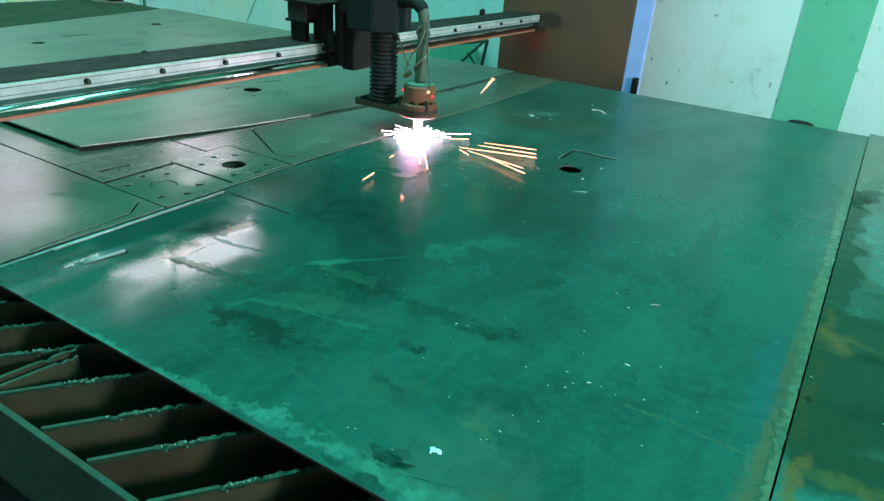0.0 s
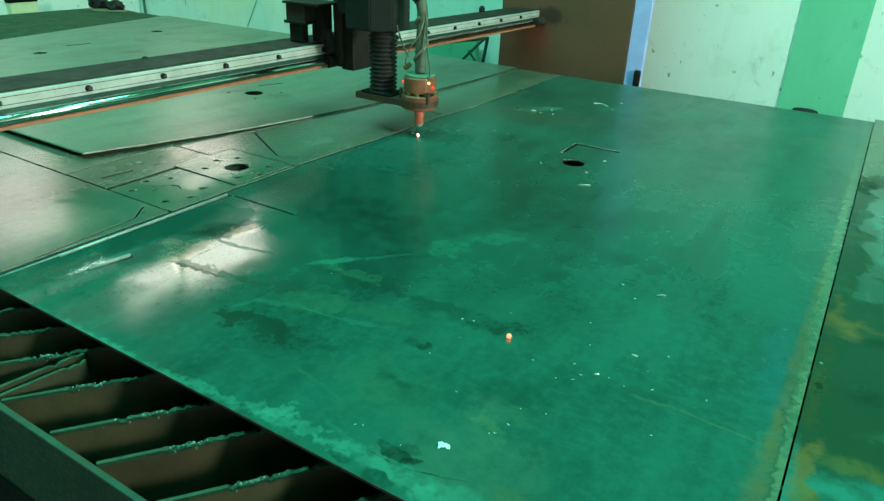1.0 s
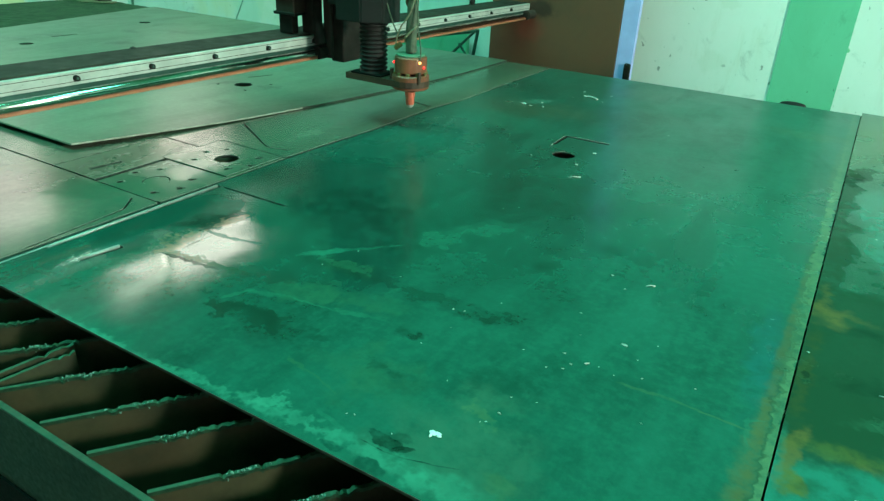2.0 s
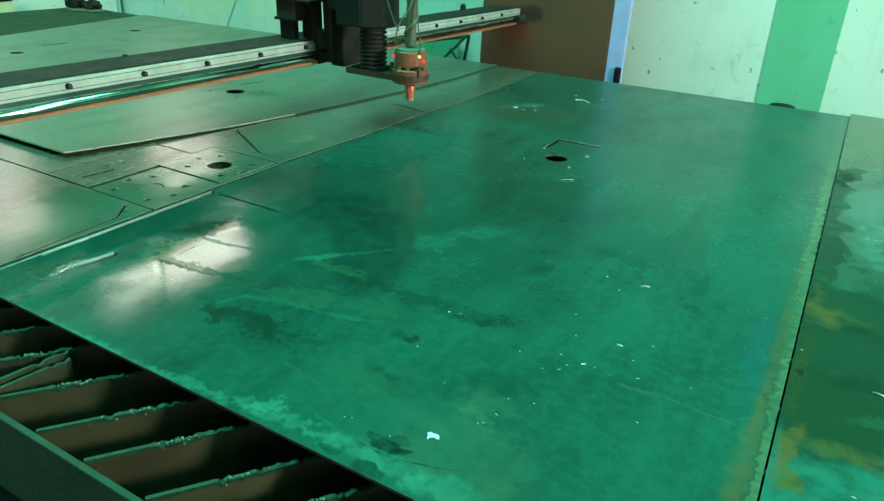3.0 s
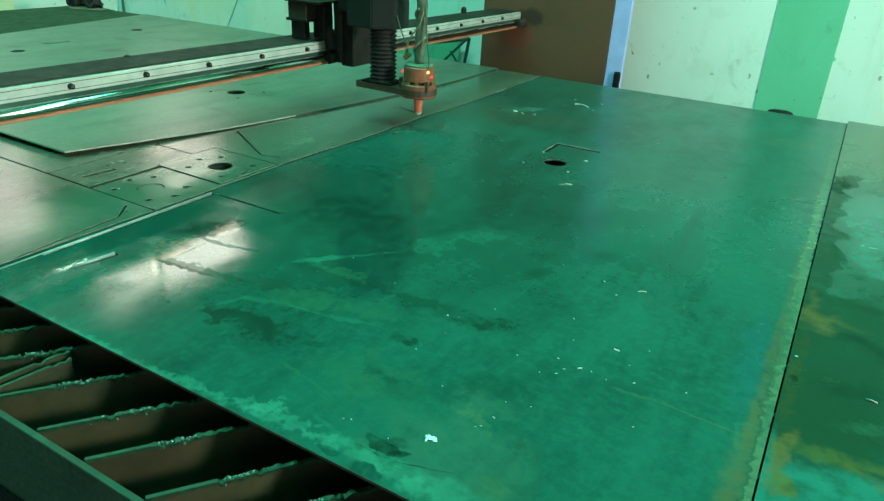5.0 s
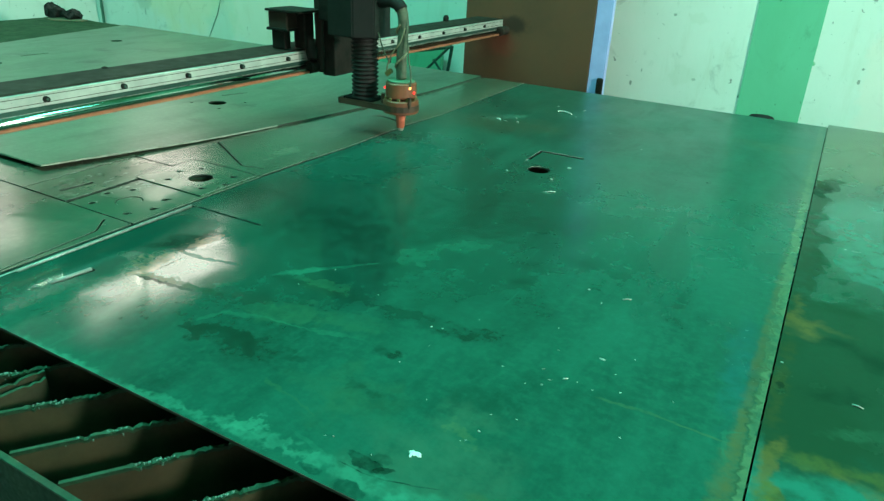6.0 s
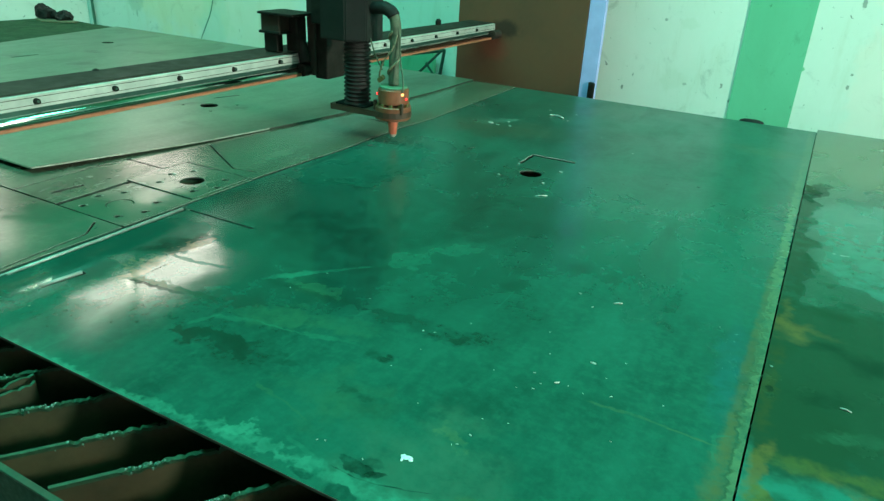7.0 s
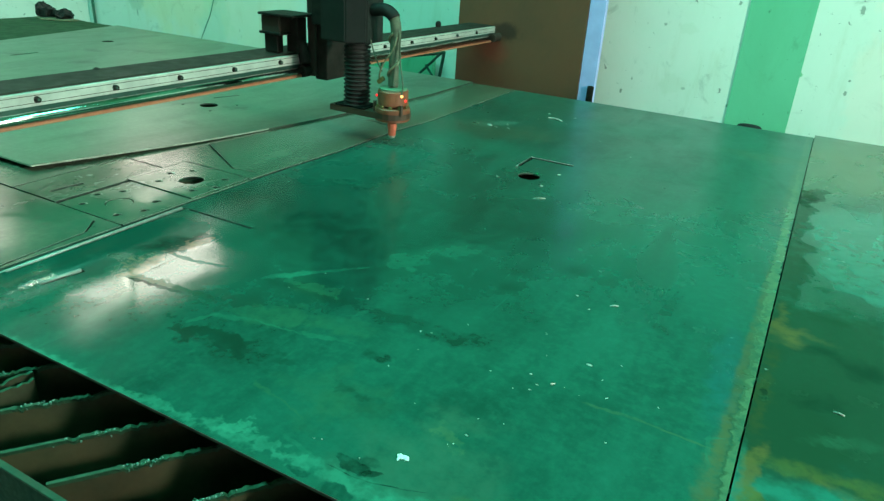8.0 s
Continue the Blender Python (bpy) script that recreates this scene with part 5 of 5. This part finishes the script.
CHIPS_C = [(-0.659, 1.862, 7), (-0.513, 1.728, 7), (-0.956, 2.019, 9), (-0.957, 2.142, 9), (-0.840, 2.020, 9), (-0.847, 2.143, 9), (-0.186, 2.374, 5), (-0.779, 1.258, 12), (-0.638, 1.389, 12), (-0.642, 1.259, 12), (-0.773, 1.390, 10),
           (-1.060, 1.798, 18), (-1.030, 1.789, 12), (-1.015, 1.857, 10), (-0.985, 1.800, 12)]
rng = random.Random(3)


def chip(x, y, mm, z, mat, label):
    bm = B()
    bmesh.ops.create_icosphere(bm, subdivisions=1, radius=0.5)
    bmesh.ops.transform(bm, verts=bm.verts, matrix=Matrix.Diagonal((mm * 1e-3 * rng.uniform(1.2, 2.2), mm * 1e-3 * rng.uniform(0.5, 0.8), mm * 0.45e-3, 1)))
    for v in bm.verts:
        v.co += v.co * rng.uniform(-0.25, 0.25)
    low = min(v.co.z for v in bm.verts)
    bmesh.ops.translate(bm, verts=bm.verts, vec=(0, 0, -low - 0.0002))
    ob = thing("metal_chip", bm, mat, label, "metal chip", group="chips on the sheets")
    ob.matrix_world = pose(x, y, z, 0, 0, rng.uniform(-60, 60))
    return ob


for x, y, mm in CHIPS_A + CHIPS_B + CHIPS_C:
    chip(x, y, mm * 0.72, T if x < 0 else T - 0.002, CHIP, "tiny pale steel chip lying on the sheet")
for x, y, mm in ((-1.235, 1.266, 13), (-1.218, 1.272, 8), (-1.196, 1.285, 6)):
    chip(x, y, mm, T, SCALE_DARK, "dark slag crumb beside the cut under the torch")
for x, y, long, turn, z in ((-0.263, 0.676, 0.017, 35, T), (0.1216, 0.543, 0.016, -8, T - 0.002), (-0.608, 1.157, 0.035, 38, T)):
    bm = tube(B(), [(-long / 2, 0, 0.0012), (0, 0.001, 0.0020), (long / 2, 0, 0.0010)], 0.0012, 6)
    thing("steel_splinter", bm, CHIP, "thin pale steel splinter lying on the sheet", "metal splinter", smooth=True).matrix_world = pose(x, y, z, 0, 0, turn)
for cx, cy, zz in ((-1.423, 0.492, T - 0.0015), (-1.412, 0.702, T + 0.001)):
    for i in range(6):
        a, b = BOLT_HOLES[i]
        chip(cx + a + 0.008, cy + b + 0.007, 6, zz, CHIP if i % 2 else SCALE_DARK, "small burr beside a bolt hole")
rng = random.Random(12)
bm = B()
for k in range(12):
    bmesh.ops.create_icosphere(bm, subdivisions=1, radius=0.5, matrix=pose(rng.gauss(0, 0.0045), rng.gauss(0, 0.0045), 0.0015, 0, 0, rng.uniform(0, 180)) @ Matrix.Diagonal((rng.uniform(0.006, 0.014), 0.005, 0.003, 1)))
flake = thing("white_flake", bm, metal("white_residue", (0.6, 0.66, 0.62), (0.8, 0.84, 0.8), 0.6, 0.0, 90), "ragged white flake of residue on the sheet", "flake")
flake.matrix_world = pose(-0.380, 0.103, T + 0.0003) @ Matrix.Diagonal((0.8, 0.8, 0.8, 1))
thing("wire_scrap", tube(B(), smooth_line([(-0.93, 2.06, T + 0.003), (-0.90, 2.066, T + 0.004), (-0.868, 2.045, T + 0.003)], 5), 0.003, 6), CHIP, "short bent strip of pale scrap on the sheet", "scrap", smooth=True)

# ---- arc, sparks and embers ----
bm = B()
rng = random.Random(8)
# a low ragged dome on the sheet, a thin column up to the nozzle, and needles all round added for the glare
lathe(bm, [(0.018, -0.0185), (0.030, -0.0182), (0.033, -0.016), (0.027, -0.010), (0.019, -0.005), (0.012, 0.001), (0.006, 0.008), (0.003, 0.024)], 0, 0, 40)
for v in bm.verts:
    k = 0.30 * noise.noise(Vector((v.co.x, v.co.y, v.co.z * 0.4)).normalized() * 3.1)
    v.co.x, v.co.y = v.co.x * (1.1 + k), v.co.y * (0.95 + k)
for i in range(46):
    a, lean = 2 * math.pi * (i + rng.uniform(-0.3, 0.3)) / 46, rng.uniform(0.02, 0.55) if i % 3 else rng.uniform(0.5, 1.0)
    reach = 0.048 + 0.040 * rng.random() ** 2
    way = Vector((math.cos(a) * math.cos(lean), math.sin(a) * math.cos(lean), math.sin(lean)))
    foot = Vector((0, 0, -0.014))
    rod(bm, foot + way * 0.02, foot + way * reach * (1.0 - 0.35 * lean), 0.0032, 0.0003, 6)
arc = part("plasma_arc", bm, ARC_GLOW, lift, "white glowing plasma arc with added needles for its glare")
SPARKS = [(-1.165, 1.306, -1.083, 1.389), (-1.131, 1.271, -1.058, 1.335), (-0.997, 1.336, -0.848, 1.386), (-1.03, 1.239, -0.813, 1.313), (-0.994, 1.228, -0.802, 1.198), (-0.919, 1.212, -0.775, 1.16),
          (-1.019, 1.22, -0.975, 1.195), (-1.066, 0.817, -1.077, 0.878), (-1.104, 1.107, -1.034, 1.033), (-1.083, 1.127, -0.993, 1.006), (-1.126, 1.014, -1.13, 1.038), (-1.0, 1.30, -0.83, 1.345)]
rng = random.Random(21)
# ring of short hot streaks added to widen the arc's flare
for i in range(14):
    a, d0, d1 = 2 * math.pi * i / 14 + rng.uniform(-0.15, 0.15), rng.uniform(0.03, 0.05), rng.uniform(0.07, 0.115)
    SPARKS.append((-1.204 + d0 * math.cos(a), 1.266 + d0 * math.sin(a), -1.204 + d1 * math.cos(a), 1.266 + d1 * math.sin(a)))
sparks = []
for x0, y0, x1, y1 in SPARKS:
    d = math.hypot(x1 - x0, y1 - y0)
    bm = B()
    rod(bm, (-d / 2, 0, 0), (d / 2, 0, 0), 0.0007, 0.0015, 6)
    hot = math.hypot(x0 + 1.204, y0 - 1.266) < 0.06
    sp = thing("spark", bm, SPARK_HOT if hot else SPARK_GLOW, "orange streak of a flying spark over the sheet", "spark", group="flying sparks")
    sparks.append((sp, (x0 + x1) / 2, (y0 + y1) / 2, math.degrees(math.atan2(y1 - y0, x1 - x0))))


high_spark = thing("spark", rod(B(), (-0.032, 0, 0), (0.032, 0, 0), 0.0008, 0.0020, 6), SPARK_GLOW, "orange streak of a spark thrown up into the air", "spark", group="flying sparks")


def ember_thing(r, label):
    bm = B()
    bmesh.ops.create_icosphere(bm, subdivisions=2, radius=r)
    return thing("ember", bm, EMBER_GLOW, label, "ember", group="embers", smooth=True)


ember = ember_thing(0.0042, "glowing red ember rolling over the sheet")
second = ember_thing(0.0030, "small glowing red ember lying on the sheet")
still = ember_thing(0.0042, "glowing red ember lying on the sheet")
bead = thing("molten_bead", lathe(B(), [(0.001, -0.006), (0.0055, -0.004), (0.0070, 0.0), (0.0060, 0.005), (0.0035, 0.010), (0.002, 0.016)], 0, 0, 14), glow("white_hot_bead", (1.0, 0.30, 0.22), 9.0), "white-hot molten bead under the torch nozzle", "molten bead", smooth=True)
kerf = thing("hot_kerf", rod(B(), (-0.045, 0, 0), (0.045, 0, 0), 0.0004, 0.0018, 6), EMBER_GLOW, "thin red-hot end of the fresh cut beside the torch", "hot cut")


def motions():
    # carriage along the beam, torch up and down
    slide = [(0, -0.086), (0.5, -0.089), (1, -0.089), (1.5, -0.089), (2.2, -0.089), (2.5, -0.083), (3, -0.048), (3.5, -0.006), (4, 0), (8, 0)]
    walk(carriage, [(t, pose(CX, CY + dy, 0)) for t, dy in slide])
    heights = [(0, 0.900), (0.5, 0.905), (1, 0.920), (1.5, 0.937), (3, 0.983), (3.5, 0.986), (4, 0.975), (4.5, 0.955), (6, 0.917), (6.5, 0.908), (7, 0.908), (8, 0.908)]
    walk(lift, [(t, pose(0, 0, z - 0.908)) for t, z in heights])
    # the arc burns on the sheet, then goes out: it draws back into the lifter housing
    ax, ay = TX - CX, TY - CY
    down, up = T + 0.019, 0.850
    walk(arc, [(0, pose(ax, ay, down)), (0.3, pose(ax, ay, down)), (0.5, pose(ax, ay, down)), (0.53, pose(ax, ay, down)), (0.55, pose(ax, ay, up)), (0.59, pose(-1.352 - CX, 1.340 - CY, 1.22)), (8, pose(-1.352 - CX, 1.340 - CY, 1.22))])
    # sparks run out over the sheet and drop beneath the table top
    ox, oy = -1.21, 1.265
    for i, (sp, x, y, turn) in enumerate(sparks):
        dx, dy = x - ox, y - oy
        rows = [(0, pose(x, y, T + 0.012, 0, 0, turn)), (0.2, pose(x + dx * 0.6, y + dy * 0.6, T + 0.008, 0, 0, turn)), (0.3, pose(x + dx * 0.9, y + dy * 0.9, T - 0.03, 0, 0, turn)), (0.5, pose(x + dx, y + dy, 0.33, 0, 0, turn)), (8, pose(x + dx, y + dy, 0.33, 0, 0, turn))]
        walk(sp, rows)
    walk(high_spark, [(0, pose(-1.016, 1.35, 0.933, 0, -53, 0)), (0.2, pose(-0.90, 1.36, 0.96, 0, 20, 0)), (0.4, pose(-0.80, 1.37, 0.74, 0, 70, 0)), (0.6, pose(-0.78, 1.37, 0.36, 0, 85, 0)), (8, pose(-0.78, 1.37, 0.36, 0, 85, 0))])
    zt = T + 0.004
    walk(ember, [(0, pose(-1.18, 1.24, zt)), (0.1, pose(-1.15, 1.20, zt)), (0.3, pose(-0.906, 0.904, zt)), (0.5, pose(-0.604, 0.553, zt)), (0.7, pose(-0.49, 0.43, zt)), (0.9, pose(-0.43, 0.383, zt)), (1.0, pose(-0.428, 0.382, zt)), (1.5, pose(-0.428, 0.382, zt - 0.003)), (2.2, pose(-0.428, 0.382, zt - 0.009)), (8, pose(-0.428, 0.382, zt - 0.009))])
    walk(second, [(0, pose(-1.18, 1.22, zt - 0.02)), (0.25, pose(-1.12, 1.12, zt)), (0.4, pose(-1.012, 0.955, zt)), (0.7, pose(-1.012, 0.955, zt)), (1.0, pose(-1.012, 0.955, zt - 0.008)), (8, pose(-1.012, 0.955, zt - 0.008))])
    walk(still, [(0, pose(-0.932, 0.803, zt)), (0.6, pose(-0.932, 0.803, zt - 0.002)), (1.0, pose(-0.932, 0.803, zt - 0.009)), (8, pose(-0.932, 0.803, zt - 0.009))])
    turn = 83
    walk(kerf, [(t, pose(-1.262, 1.215, T + dz, 0, 0, turn)) for t, dz in ((0, -0.002), (0.5, 0.001), (0.8, 0.0005), (1.2, -0.004), (8, -0.004))])
    walk(bead, [(0, pose(-1.206, 1.262, T + 0.006)), (0.7, pose(-1.206, 1.262, T + 0.006)), (0.9, pose(-1.206, 1.262, T - 0.001)), (1.2, pose(-1.206, 1.262, T - 0.017)), (8, pose(-1.206, 1.262, T - 0.017))])


motions()
